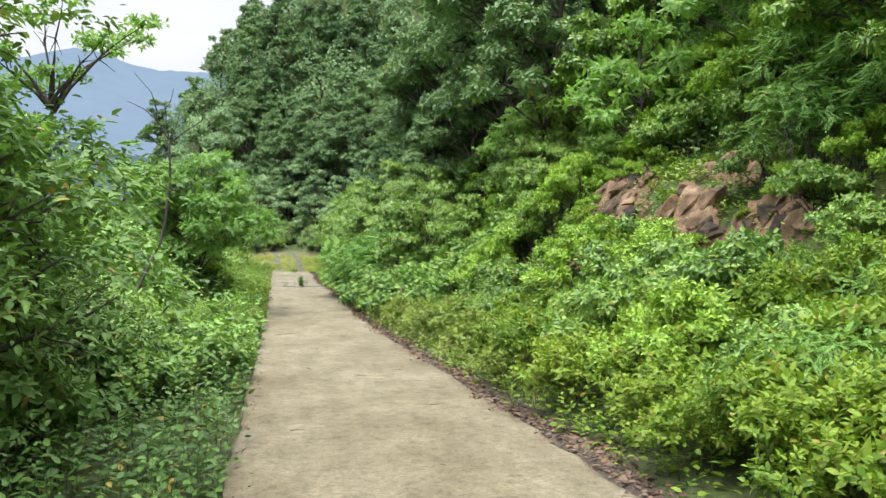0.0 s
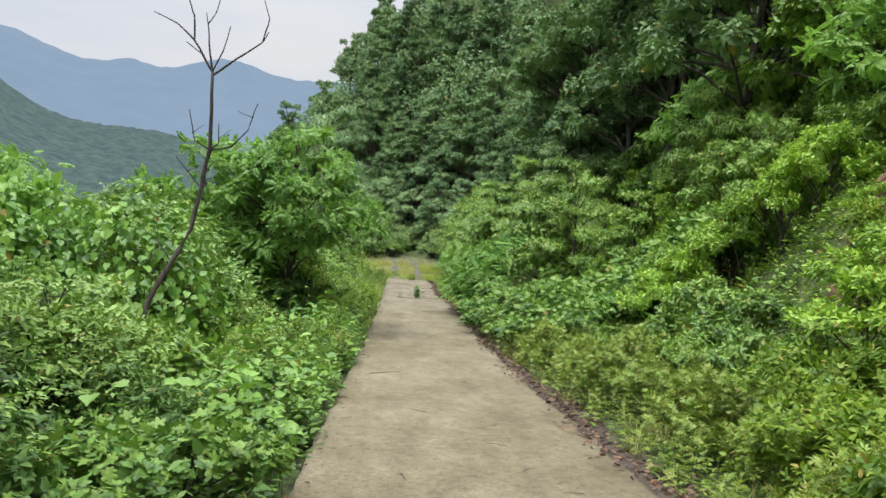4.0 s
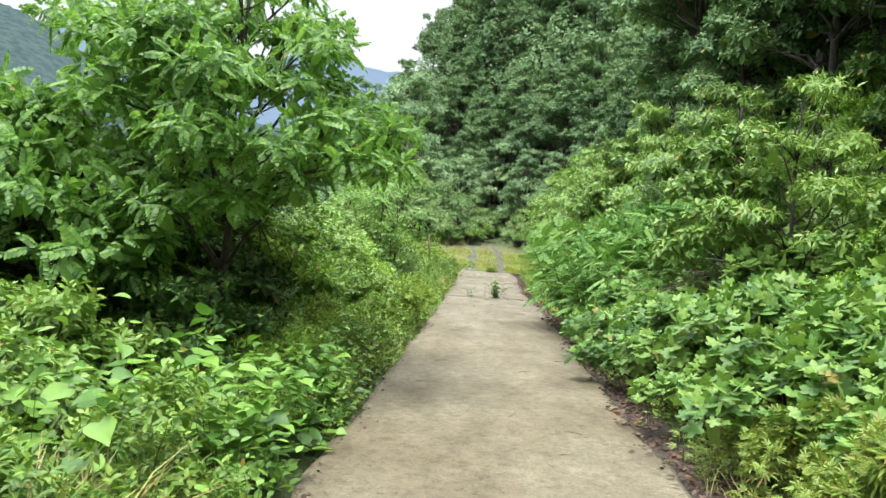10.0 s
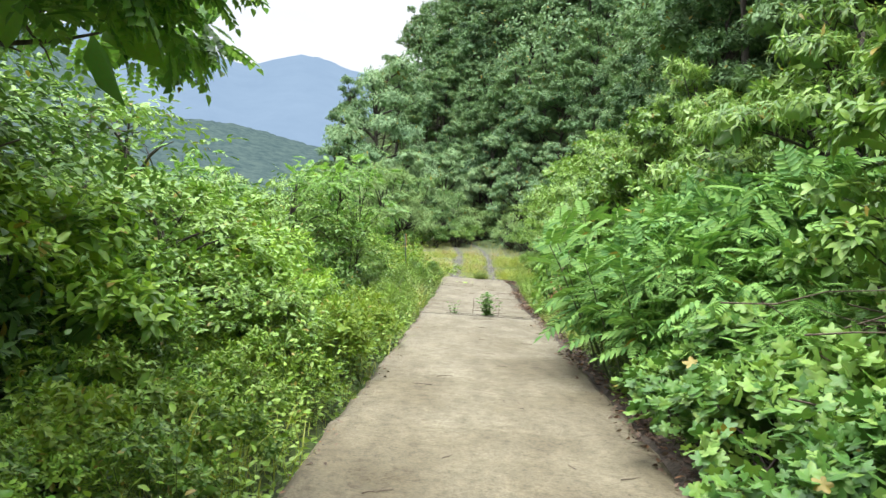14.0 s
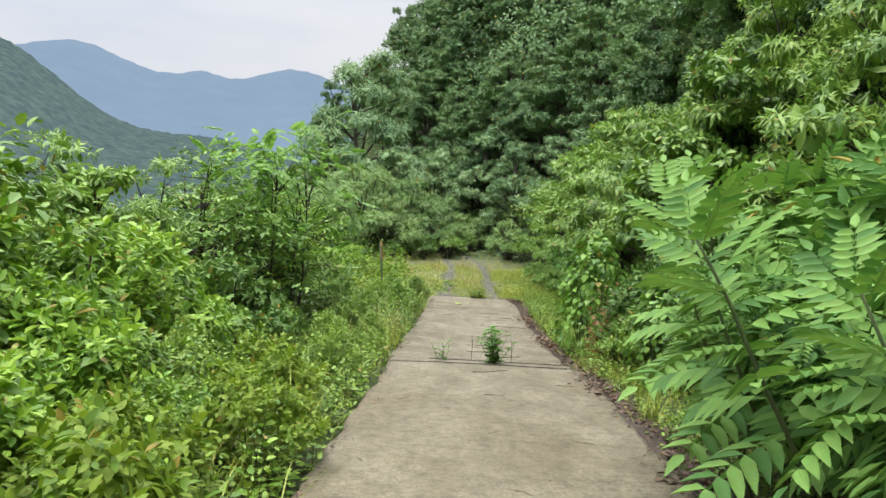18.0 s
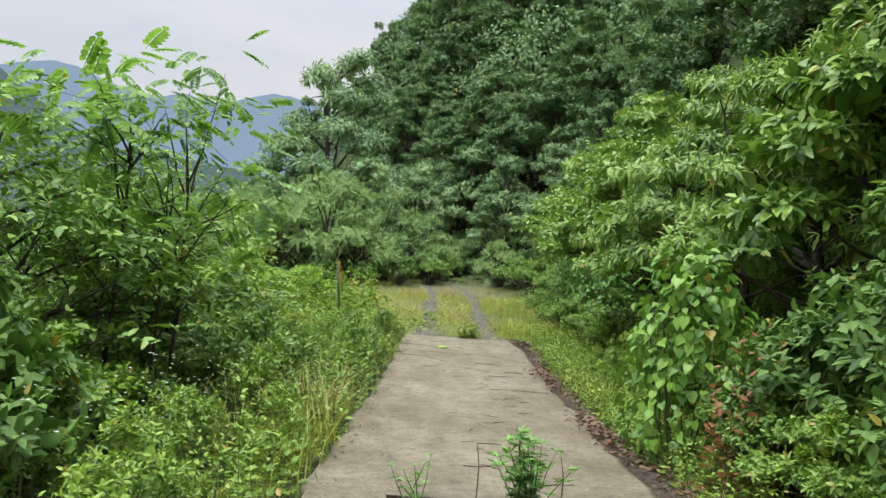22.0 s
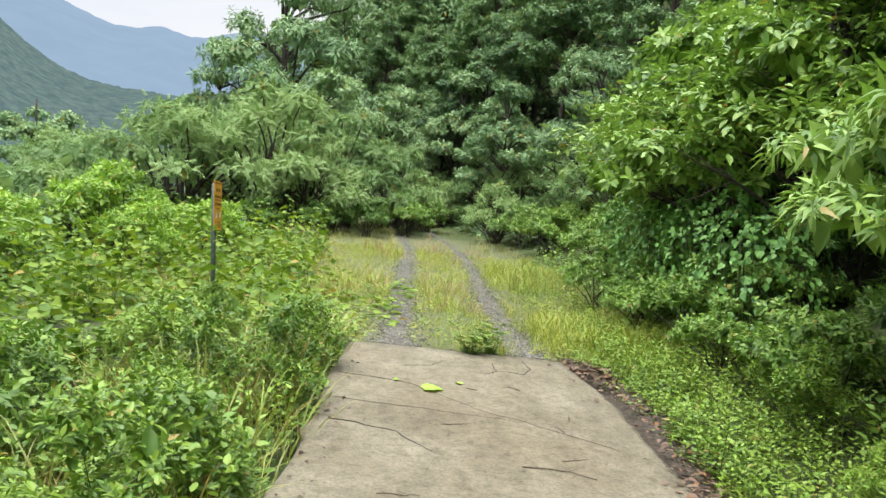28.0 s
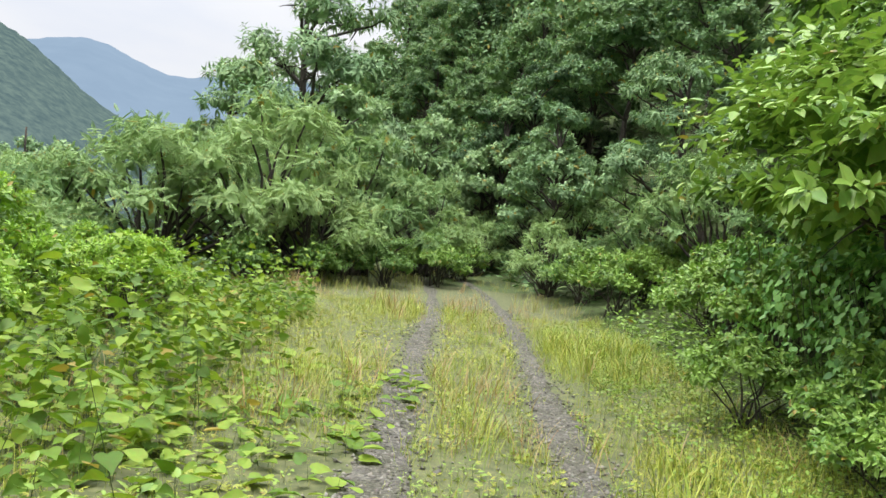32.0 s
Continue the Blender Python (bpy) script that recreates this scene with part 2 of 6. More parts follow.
M_ORANGE = simple_material("orange_plate_paint", (0.56, 0.26, 0.016), (0.68, 0.34, 0.026), 9, 0.5, 0.0, 0.05)
M_INK = simple_material("dark_sign_ink", (0.10, 0.045, 0.012), (0.16, 0.07, 0.02), 30, 0.6)
M_PALE = simple_material("pale_sign_print", (0.45, 0.42, 0.36), (0.62, 0.60, 0.55), 30, 0.6)
M_FALLEN = leaf_material("fallen_yellow_leaf", (0.22, 0.38, 0.03), (0.30, 0.47, 0.05), (0.36, 0.52, 0.07), dry_amount=0.0)
M_STONE = leaf_material("gravel_stones", (0.075, 0.070, 0.058), (0.155, 0.145, 0.122), (0.235, 0.222, 0.192), dry_amount=0.0, through=0.0, gloss=0.9)
M_RUST = simple_material("rusty_bar", (0.025, 0.016, 0.012), (0.075, 0.045, 0.03), 40, 0.8, 0.2)
M_THATCH = simple_material("grassy_thatch", (0.062, 0.078, 0.028), (0.150, 0.155, 0.065), 9, 0.95, 0.0, 0.8)
M_EARTH = simple_material("brown_ditch_earth", (0.022, 0.017, 0.012), (0.105, 0.080, 0.056), 26, 0.95, 0.0, 1.0)
M_CAVITY = simple_material("dark_joint_and_crack", (0.010, 0.009, 0.007), (0.03, 0.026, 0.02), 30, 0.95)


def concrete_material():
    m, n, l, p = base_material("weathered_concrete")
    pos = world_pos(n)
    drag = n.new("ShaderNodeMapping")
    drag.inputs["Scale"].default_value = (1.15, 0.45, 1)
    l.new(pos, drag.inputs["Vector"])
    wide = noise_node(n, l, 0.55, 5, 0.6, pos)
    mid = noise_node(n, l, 2.6, 6, 0.62, drag.outputs[0])
    fine = noise_node(n, l, 42, 5, 0.7, pos)
    grit = noise_node(n, l, 160, 3, 0.6, pos)
    a = ramp_node(n, l, mid.outputs["Fac"], [(0.28, (0.190, 0.173, 0.138)), (0.50, (0.255, 0.238, 0.195)), (0.74, (0.325, 0.308, 0.262))])
    # ochre, slightly darker tint, strongest up to y 24 and weaker by y 42
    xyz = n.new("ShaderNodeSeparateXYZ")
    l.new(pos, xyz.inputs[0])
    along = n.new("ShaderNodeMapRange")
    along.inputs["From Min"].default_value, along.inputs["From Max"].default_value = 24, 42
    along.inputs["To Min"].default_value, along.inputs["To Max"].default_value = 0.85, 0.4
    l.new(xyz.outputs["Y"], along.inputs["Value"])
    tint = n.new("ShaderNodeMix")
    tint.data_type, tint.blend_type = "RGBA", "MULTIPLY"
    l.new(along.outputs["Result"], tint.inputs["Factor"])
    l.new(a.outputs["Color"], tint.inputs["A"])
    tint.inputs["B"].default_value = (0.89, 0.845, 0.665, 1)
    b = ramp_node(n, l, wide.outputs["Fac"], [(0.34, (0.60, 0.54, 0.40)), (0.62, (1.0, 0.98, 0.93))])
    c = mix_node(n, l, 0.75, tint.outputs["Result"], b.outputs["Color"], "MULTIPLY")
    f = ramp_node(n, l, fine.outputs["Fac"], [(0.33, (0.50, 0.48, 0.44)), (0.58, (1.08, 1.07, 1.05))])
    d = mix_node(n, l, 0.72, c.outputs["Result"], f.outputs["Color"], "MULTIPLY")
    # dark damp streaks across the slab
    mp = n.new("ShaderNodeMapping")
    mp.inputs["Scale"].default_value = (1.1, 0.6, 1)
    l.new(pos, mp.inputs["Vector"])
    streak = noise_node(n, l, 1.3, 6, 0.65, mp.outputs[0])
    s = ramp_node(n, l, streak.outputs["Fac"], [(0.46, (1, 1, 1)), (0.62, (0.60, 0.54, 0.44))])
    e = mix_node(n, l, 0.32, d.outputs["Result"], s.outputs["Color"], "MULTIPLY")
    # hand-sized mottling of scaled and dusty patches
    hand = noise_node(n, l, 8.5, 6, 0.72, pos)
    hr = ramp_node(n, l, hand.outputs["Fac"], [(0.38, (0.60, 0.56, 0.48)), (0.48, (0.98, 0.98, 0.97)), (0.62, (1.22, 1.21, 1.18))])
    e = mix_node(n, l, 0.6, e.outputs["Result"], hr.outputs["Color"], "MULTIPLY")
    # dark grit and pale lichen spots
    spot = noise_node(n, l, 24, 4, 0.75, pos)
    sp = ramp_node(n, l, spot.outputs["Fac"], [(0.30, (0.35, 0.31, 0.26)), (0.42, (1, 1, 1)), (0.60, (1, 1, 1)), (0.70, (1.4, 1.4, 1.36))])
    e2 = mix_node(n, l, 0.8, e.outputs["Result"], sp.outputs["Color"], "MULTIPLY")
    l.new(e2.outputs["Result"], p.inputs["Base Color"])
    p.inputs["Roughness"].default_value = 0.85
    both = n.new("ShaderNodeMath")
    both.operation = "MULTIPLY_ADD"
    l.new(grit.outputs["Fac"], both.inputs[0])
    both.inputs[1].default_value = 0.5
    l.new(fine.outputs["Fac"], both.inputs[2])
    bump_node(n, l, both.outputs[0], 0.8, 0.014, p)
    return m


def ground_material():
    m, n, l, p = base_material("soil_and_moss")
    pos = world_pos(n)
    wide = noise_node(n, l, 0.35, 5, 0.6, pos)
    mid = noise_node(n, l, 5, 6, 0.65, pos)
    a = ramp_node(n, l, mid.outputs["Fac"], [(0.3, (0.030, 0.030, 0.014)), (0.5, (0.062, 0.088, 0.026)), (0.72, (0.092, 0.150, 0.034))])
    b = ramp_node(n, l, wide.outputs["Fac"], [(0.35, (0.75, 0.7, 0.6)), (0.65, (1.0, 1.1, 0.85))])
    c = mix_node(n, l, 0.8, a.outputs["Color"], b.outputs["Color"], "MULTIPLY")
    l.new(c.outputs["Result"], p.inputs["Base Color"])
    p.inputs["Roughness"].default_value = 0.95
    bump_node(n, l, mid.outputs["Fac"], 0.8, 0.06, p)
    return m


def gravel_material():
    m, n, l, p = base_material("grey_gravel_dirt")
    pos = world_pos(n)
    v = n.new("ShaderNodeTexVoronoi")
    v.inputs["Scale"].default_value = 45
    l.new(pos, v.inputs["Vector"])
    mid = noise_node(n, l, 4, 6, 0.65, pos)
    a = ramp_node(n, l, v.outputs["Color"], [(0.1, (0.060, 0.058, 0.052)), (0.9, (0.185, 0.175, 0.155))])
    b = ramp_node(n, l, mid.outputs["Fac"], [(0.40, (0.42, 0.46, 0.25)), (0.60, (1, 0.97, 0.92))])
    c = mix_node(n, l, 0.8, a.outputs["Color"], b.outputs["Color"], "MULTIPLY")
    l.new(c.outputs["Result"], p.inputs["Base Color"])
    p.inputs["Roughness"].default_value = 0.95
    bump_node(n, l, v.outputs["Distance"], 0.7, 0.02, p)
    return m


def rock_material():
    m, n, l, p = base_material("ochre_weathered_rock")
    pos = world_pos(n)
    mid = noise_node(n, l, 3.5, 7, 0.7, pos)
    fine = noise_node(n, l, 25, 5, 0.7, pos)
    info = n.new("ShaderNodeObjectInfo")
    shade = n.new("ShaderNodeMath")
    shade.operation = "MULTIPLY_ADD"
    l.new(info.outputs["Random"], shade.inputs[0])
    shade.inputs[1].default_value = 0.35
    off = n.new("ShaderNodeMath")
    off.operation = "SUBTRACT"
    l.new(mid.outputs["Fac"], off.inputs[0])
    off.inputs[1].default_value = 0.2
    l.new(off.outputs[0], shade.inputs[2])
    a = ramp_node(n, l, shade.outputs[0], [(0.3, (0.024, 0.018, 0.012)), (0.46, (0.105, 0.068, 0.040)), (0.58, (0.205, 0.128, 0.072)), (0.8, (0.40, 0.285, 0.185))])
    f = ramp_node(n, l, fine.outputs["Fac"], [(0.3, (0.55, 0.5, 0.45)), (0.65, (1.05, 1.03, 1.0))])
    c = mix_node(n, l, 0.7, a.outputs["Color"], f.outputs["Color"], "MULTIPLY")
    l.new(c.outputs["Result"], p.inputs["Base Color"])
    p.inputs["Roughness"].default_value = 0.9
    bump_node(n, l, fine.outputs["Fac"], 0.7, 0.03, p)
    return m


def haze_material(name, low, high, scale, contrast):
    """A distant wooded ridge: haze painted into its glowing colours, as a plain backdrop."""
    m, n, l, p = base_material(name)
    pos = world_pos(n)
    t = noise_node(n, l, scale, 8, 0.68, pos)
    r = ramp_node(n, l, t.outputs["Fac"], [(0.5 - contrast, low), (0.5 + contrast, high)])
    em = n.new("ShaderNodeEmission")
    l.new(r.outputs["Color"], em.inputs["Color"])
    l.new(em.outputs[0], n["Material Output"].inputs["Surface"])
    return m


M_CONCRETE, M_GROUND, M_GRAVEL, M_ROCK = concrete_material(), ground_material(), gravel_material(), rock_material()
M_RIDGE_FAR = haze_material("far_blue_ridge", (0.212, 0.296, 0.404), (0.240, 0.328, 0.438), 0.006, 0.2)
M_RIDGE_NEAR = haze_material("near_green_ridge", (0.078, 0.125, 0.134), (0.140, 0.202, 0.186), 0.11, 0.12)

# ---- mesh building ----
UP = np.array((0.0, 0.0, 1.0))


def unit(v):
    return v / np.maximum(np.linalg.norm(v, axis=-1, keepdims=True), 1e-9)


class Soup:
    """Gathers vertices and triangles, and turns them into one mesh."""

    def __init__(self):
        self.v, self.f, self.mi, self.count = [], [], [], 0

    def add(self, v, f, mat=0):
        self.v.append(np.asarray(v, dtype=np.float32).reshape(-1, 3))
        self.f.append(np.asarray(f, dtype=np.int32).reshape(-1, 3) + self.count)
        self.mi.append(np.full(len(self.f[-1]), mat, dtype=np.int32))
        self.count += len(self.v[-1])

    def mesh(self, name, mats, smooth=False):
        me = bpy.data.meshes.new(name)
        v, f, mi = np.concatenate(self.v), np.concatenate(self.f), np.concatenate(self.mi)
        me.vertices.add(len(v))
        me.vertices.foreach_set("co", v.ravel())
        me.loops.add(f.size)
        me.loops.foreach_set("vertex_index", f.ravel())
        me.polygons.add(len(f))
        me.polygons.foreach_set("loop_start", np.arange(0, f.size, 3, dtype=np.int32))
        me.polygons.foreach_set("loop_total", np.full(len(f), 3, dtype=np.int32))
        me.polygons.foreach_set("material_index", mi)
        if smooth:
            me.polygons.foreach_set("use_smooth", np.ones(len(f), dtype=bool))
        for m in mats if isinstance(mats, (list, tuple)) else [mats]:
            me.materials.append(m)
        me.update(calc_edges=True)
        return me


def leaf_templates():
    t = {}
    # plain oval leaf folded along its midrib
    t["oval"] = (np.array([(0, 0, 0), (-.26, .30, .05), (-.22, .66, .03), (0, 1, -.12), (.22, .66, .03), (.26, .30, .05), (0, .5, -.03)]),
                 np.array([(0, 6, 1), (1, 6, 2), (2, 6, 3), (0, 5, 6), (5, 4, 6), (4, 3, 6)]))
    t["leaf"] = (np.array([(0, 0, 0), (-.25, .30, .06), (-.20, .68, .03), (0, 1, -.12), (.20, .68, .03), (.25, .30, .06)]),
                 np.array([(0, 2, 1), (0, 3, 2), (0, 4, 3), (0, 5, 4)]))
    t["small"] = (np.array([(0, 0, 0), (-.27, .45, .06), (0, 1, -.06), (.27, .45, .06)]), np.array([(0, 2, 1), (0, 3, 2)]))
    t["lance"] = (np.array([(0, 0, 0), (-.13, .35, .03), (0, .5, .0), (.13, .35, .03), (0, 1, -.26)]),
                  np.array([(0, 2, 1), (0, 3, 2), (1, 2, 4), (2, 3, 4)]))
    # broad heart-shaped vine leaf
    half = [(.17, -.04, .02), (.36, .10, .06), (.43, .34, .07), (.31, .60, .04), (.13, .84, -.04)]
    out = [(0, .07, 0)] + [(-x, y, z) for x, y, z in half] + [(0, 1.02, -.16)] + half[::-1]
    v = np.array(out + [(0, .42, -.05)])
    t["heart"] = (v, np.array([(12, (i + 1) % 12, i) for i in range(12)]))
    # five-lobed leaf
    out = []
    for i in range(20):
        a = math.pi * 2 * i / 20 - math.pi
        lobe = abs(math.cos(2.5 * a))
        r = 0.30 + 0.28 * lobe ** 1.5 * (1.0 if abs(a) < 2.2 else 0.55)
        out.append((r * math.sin(a), 0.36 + r * math.cos(a), 0.05 * math.cos(5 * a) - 0.10 * r))
    out[0] = (0, 0.16, 0)
    v = np.array(out + [(0, 0.36, 0.02)])
    t["lobed"] = (v, np.array([(20, (i + 1) % 20, i) for i in range(20)]))
    # pinnate leaf: leaflets in pairs along a drooping stalk
    for nm, pairs, ll, lw in (("pinnate", 7, 0.24, 0.11), ("pinnate_wide", 5, 0.27, 0.17), ("pinnate_big", 6, 0.34, 0.108), ("pinnate_fine", 9, 0.17, 0.075)):
        vs, fs = [], []
        for i in range(pairs * 2 + 1):
            s = (i // 2 + 1.2) / (pairs + 1.2) if i < pairs * 2 else 1.0
            y, z = s * 0.82, -0.26 * s * s
            side = (-1 if i % 2 else 1) if i < pairs * 2 else 0
            d = unit(np.array((side * 1.0, 0.55 if side else 1.0, -0.35)))
            w = unit(np.cross(d, (0, 0, 1)))
            k = len(vs)
            c = np.array((0, y, z))
            size = ll * (0.75 + 0.25 * math.sin(math.pi * min(1, s * 1.05)))
            if nm != "pinnate_fine":
                vs += [c, c + d * size * 0.28 + w * lw * 0.5 + (0, 0, .02), c + d * size * 0.62 + w * lw * 0.42 + (0, 0, .012), c + d * size - (0, 0, .03),
                       c + d * size * 0.62 - w * lw * 0.42 + (0, 0, .012), c + d * size * 0.28 - w * lw * 0.5 + (0, 0, .02)]
                fs += [(k, k + 1, k + 2), (k, k + 2, k + 3), (k, k + 3, k + 4), (k, k + 4, k + 5)]
            else:
                vs += [c, c + d * size * 0.45 + w * lw * 0.5 + (0, 0, .02), c + d * size, c + d * size * 0.45 - w * lw * 0.5 + (0, 0, .02)]
                fs += [(k, k + 1, k + 2), (k, k + 2, k + 3)]
        k = len(vs)
        vs += [np.array((-.006, 0, 0)), np.array((.006, 0, 0)), np.array((0, .45, -.08)), np.array((0, .85, -.27))]
        fs += [(k, k + 1, k + 2), (k, k + 2, k + 3)]
        t[nm] = (np.array(vs), np.array(fs))
    # deeply cut mugwort leaf
    vs, fs = [], []
    for a, r in ((-1.1, .55), (-.55, .8), (0, 1), (.55, .8), (1.1, .55)):
        k = len(vs)
        d, w = np.array((math.sin(a), math.cos(a), 0)), np.array((math.cos(a), -math.sin(a), 0))
        vs += [np.zeros(3), d * r * .55 + w * .09, d * r - UP * .12, d * r * .55 - w * .09]
        fs += [(k, k + 1, k + 2), (k, k + 2, k + 3)]
    t["cut"] = (np.array(vs), np.array(fs))
    # arching blade of grass
    t["blade"] = (np.array([(-.011, 0, 0), (.011, 0, 0), (-.010, .45, .02), (.010, .45, .02), (-.006, .8, -.08), (.006, .8, -.08), (0, 1.05, -.27)]),
                  np.array([(0, 1, 3), (0, 3, 2), (2, 3, 5), (2, 5, 4), (4, 5, 6)]))
    return t


LEAF = leaf_templates()


def put_leaves(soup, kind, P, D, U, S, mat=0):
    tv, tf = LEAF[kind]
    Y = unit(D)
    X = unit(np.cross(Y, U))
    Z = np.cross(X, Y)
    S = np.asarray(S)[:, None, None]
    V = P[:, None, :] + S * (tv[None, :, 0:1] * X[:, None] + tv[None, :, 1:2] * Y[:, None] + tv[None, :, 2:3] * Z[:, None])
    F = tf[None] + (np.arange(len(P)) * len(tv))[:, None, None]
    soup.add(V.reshape(-1, 3), F.reshape(-1, 3), mat)


def tube(soup, pts, radii, sides=6, mat=0, cap=True):
    pts = np.asarray(pts, float)
    d = unit(np.gradient(pts, axis=0))
    ref = np.where(np.abs(d[:, 2:3]) > 0.9, np.array((1.0, 0, 0)), UP)
    a = unit(np.cross(d, ref))
    b = np.cross(d, a)
    ang = np.linspace(0, 2 * math.pi, sides, endpoint=False)
    ring = pts[:, None] + np.asarray(radii, float)[:, None, None] * (np.cos(ang)[None, :, None] * a[:, None] + np.sin(ang)[None, :, None] * b[:, None])
    n, f = len(pts), []
    for i in range(n - 1):
        for j in range(sides):
            p, q = i * sides + j, i * sides + (j + 1) % sides
            f += [(p, q, q + sides), (p, q + sides, p + sides)]
    v = ring.reshape(-1, 3)
    if cap:
        v = np.vstack([v, pts[-1:]])
        f += [((n - 1) * sides + j, (n - 1) * sides + (j + 1) % sides, n * sides) for j in range(sides)]
    soup.add(v, f, mat)


def bent(rng, a, b, n=6, wobble=0.08, sag=0.0):
    a, b = np.asarray(a, float), np.asarray(b, float)
    s = np.linspace(0, 1, n)[:, None]
    p = a + (b - a) * s
    size = np.linalg.norm(b - a)
    off = np.cumsum(rng.normal(0, wobble * size / n, (n, 3)), 0)
    off -= off[-1] * s
    p = p + off
    p[:, 2] += sag * size * np.sin(math.pi * s[:, 0])
    return p


def sprays(soup, rng, A, D, k, length, size, kind, mat=0, flat=0.6, twig=None, N=None):
    """Twigs that start at A and point along D, with k leaves each, in two rows."""
    n = len(A)
    D = unit(D)
    side = unit(np.cross(D, UP + rng.normal(0, .25, (n, 3))))
    for j in range(k):
        s = (j + 0.7) / k
        L = length * (0.7 + 0.6 * rng.random((n, 1)))
        P = A + D * L * s - UP * (0.18 * L * s * s)
        sg = 1 if j % 2 else -1
        if j == k - 1:
            sg = 0
        dirn = D * (0.55 + 0.4 * (sg == 0)) + side * (0.85 * sg) + rng.normal(0, .28, (n, 3)) - UP * 0.22
        up = UP * flat + rng.normal(0, .35, (n, 3)) + D * 0.15 if N is None else UP * (.55 + .5 * flat) + N * .30 + rng.normal(0, .24, (n, 3))
        put_leaves(soup, kind, P, dirn, up, size * (0.65 + 0.7 * rng.random(n)), mat)
    if twig is not None:
        for a, d in zip(A, D):
            tube(twig, [a - d * length * 0.2, a + d * length * 0.5, a + d * length - UP * 0.18 * length], [size * .05, size * .04, size * .02], 3, 0, False)


def tufts(soup, rng, A, axis, k, size, kind, mat=0, reach=.6, droop=.35, rise=.25):
    """Rosettes of k leaves round the end of a shoot: leaves spread outwards and hang at their tips."""
    n = len(A)
    axis = unit(axis)
    e1 = unit(np.cross(axis, rng.normal(0, 1, (n, 3))))
    e2 = np.cross(axis, e1)
    big = rng.uniform(.75, 1.25, n)
    for j in range(k):
        s = (j + .5) / k
        az = j * 2.4 + rng.normal(0, .3, n)
        out = e1 * np.cos(az)[:, None] + e2 * np.sin(az)[:, None]
        P = A + axis * ((s - .6) * reach * size * big)[:, None] + out * (.06 * size)
        D = out * (1.0 - .45 * s) + axis * (rise + .75 * s * s) - UP * droop + rng.normal(0, .16, (n, 3))
        U = axis * .8 + UP * .7 - out * .15 + rng.normal(0, .22, (n, 3))
        put_leaves(soup, kind, P, D, U, size * big * (.75 + .4 * rng.random(n)) * (1.08 - .3 * s), mat)


def blob_points(rng, blobs, n, inner, low):
    """Points over and inside a set of blobs (x, y, z, radius, height factor), in clumps, with their outward directions."""
    blobs = np.asarray(blobs, float)
    wgt = blobs[:, 3] ** 2
    pick = rng.choice(len(blobs), n, p=wgt / wgt.sum())
    d = rng.normal(0, 1, (n * 3, 3))
    d = unit(d[d[:, 2] > low * np.linalg.norm(d, axis=1)])[:n]
    while len(d) < n:
        d = np.vstack([d, d[: n - len(d)]])
    r = inner + (1 - inner) * np.sqrt(rng.random((n, 1)))
    # clumps: the surface is pushed in and out
    lump = 0.84 + 0.34 * np.sin(d[:, 0:1] * 5 + pick[:, None]) * np.sin(d[:, 1:2] * 6 + 2 * pick[:, None]) * np.sin(d[:, 2:3] * 5.5 + 1)
    off = d * r * blobs[pick, 3:4] * lump
    off[:, 2] *= blobs[pick, 4]
    return blobs[pick, :3] + off, d


def heart_of_crown(soup, rng, blobs, per, mat=0):
    """Oversized leaves added in the middle of each clump to block light and view."""
    blobs = np.asarray(blobs, float)
    c = np.repeat(blobs, per, 0)
    n = len(c)
    d = unit(rng.normal(0, 1, (n, 3)))
    P = c[:, :3] + d * c[:, 3:4] * rng.uniform(.08, .45, (n, 1)) * np.stack([np.ones(n), np.ones(n), c[:, 4]], 1)
    put_leaves(soup, "leaf", P, np.cross(d, rng.normal(0, 1, (n, 3))), d + UP * .3, np.minimum(c[:, 3] * rng.uniform(.4, .75, n), .34 + .1 * c[:, 3]), mat)


def crown(soup, rng, blobs, n, k, length, size, kind, mat=0, flat=0.6, inner=0.66, low=-0.35, twig=None):
    """Leafy sprays over and inside a set of blobs, leaving gaps between clumps."""
    A, d = blob_points(rng, blobs, n, inner, low)
    D = d * np.array((.85, .85, .35)) + rng.normal(0, .32, (n, 3)) * np.array((1, 1, .6)) + UP * 0.06
    sprays(soup, rng, A, D, k, length, size, kind, mat, flat, twig, d)


def tuft_crown(soup, rng, blobs, n, k, size, kind, mat=0, droop=.35, heart=10, lift=.55, reach=.6, inner=.72, low=-.3):
    """Leaf rosettes at the ends of shoots over a set of blobs, closed inside by oversized leaves."""
    A, d = blob_points(rng, blobs, n, inner, low)
    tufts(soup, rng, A, d * np.array((1, 1, .6)) + UP * lift + rng.normal(0, .25, (n, 3)), k, size, kind, mat, reach, droop)
    if heart:
        heart_of_crown(soup, rng, blobs, heart, mat)


def part(name, me, parent, label=""):
    ob = new(name, me)
    ob.parent = parent
    return tagged(ob, label) if label else ob


def empty_thing(name, label, category, group="", kind=""):
    ob = new(name)
    ob.empty_display_size = 0.2
    return tagged(ob, label, category, group, kind)


def stuff(name, soup, mats, label, category, smooth=False):
    return tagged(new(name, soup.mesh(name, mats, smooth)), label, category, "", "stuff")


# ---- lie of the land ----
ROAD_L, ROAD_R, ROAD_END = -0.36, 2.40, 51.5


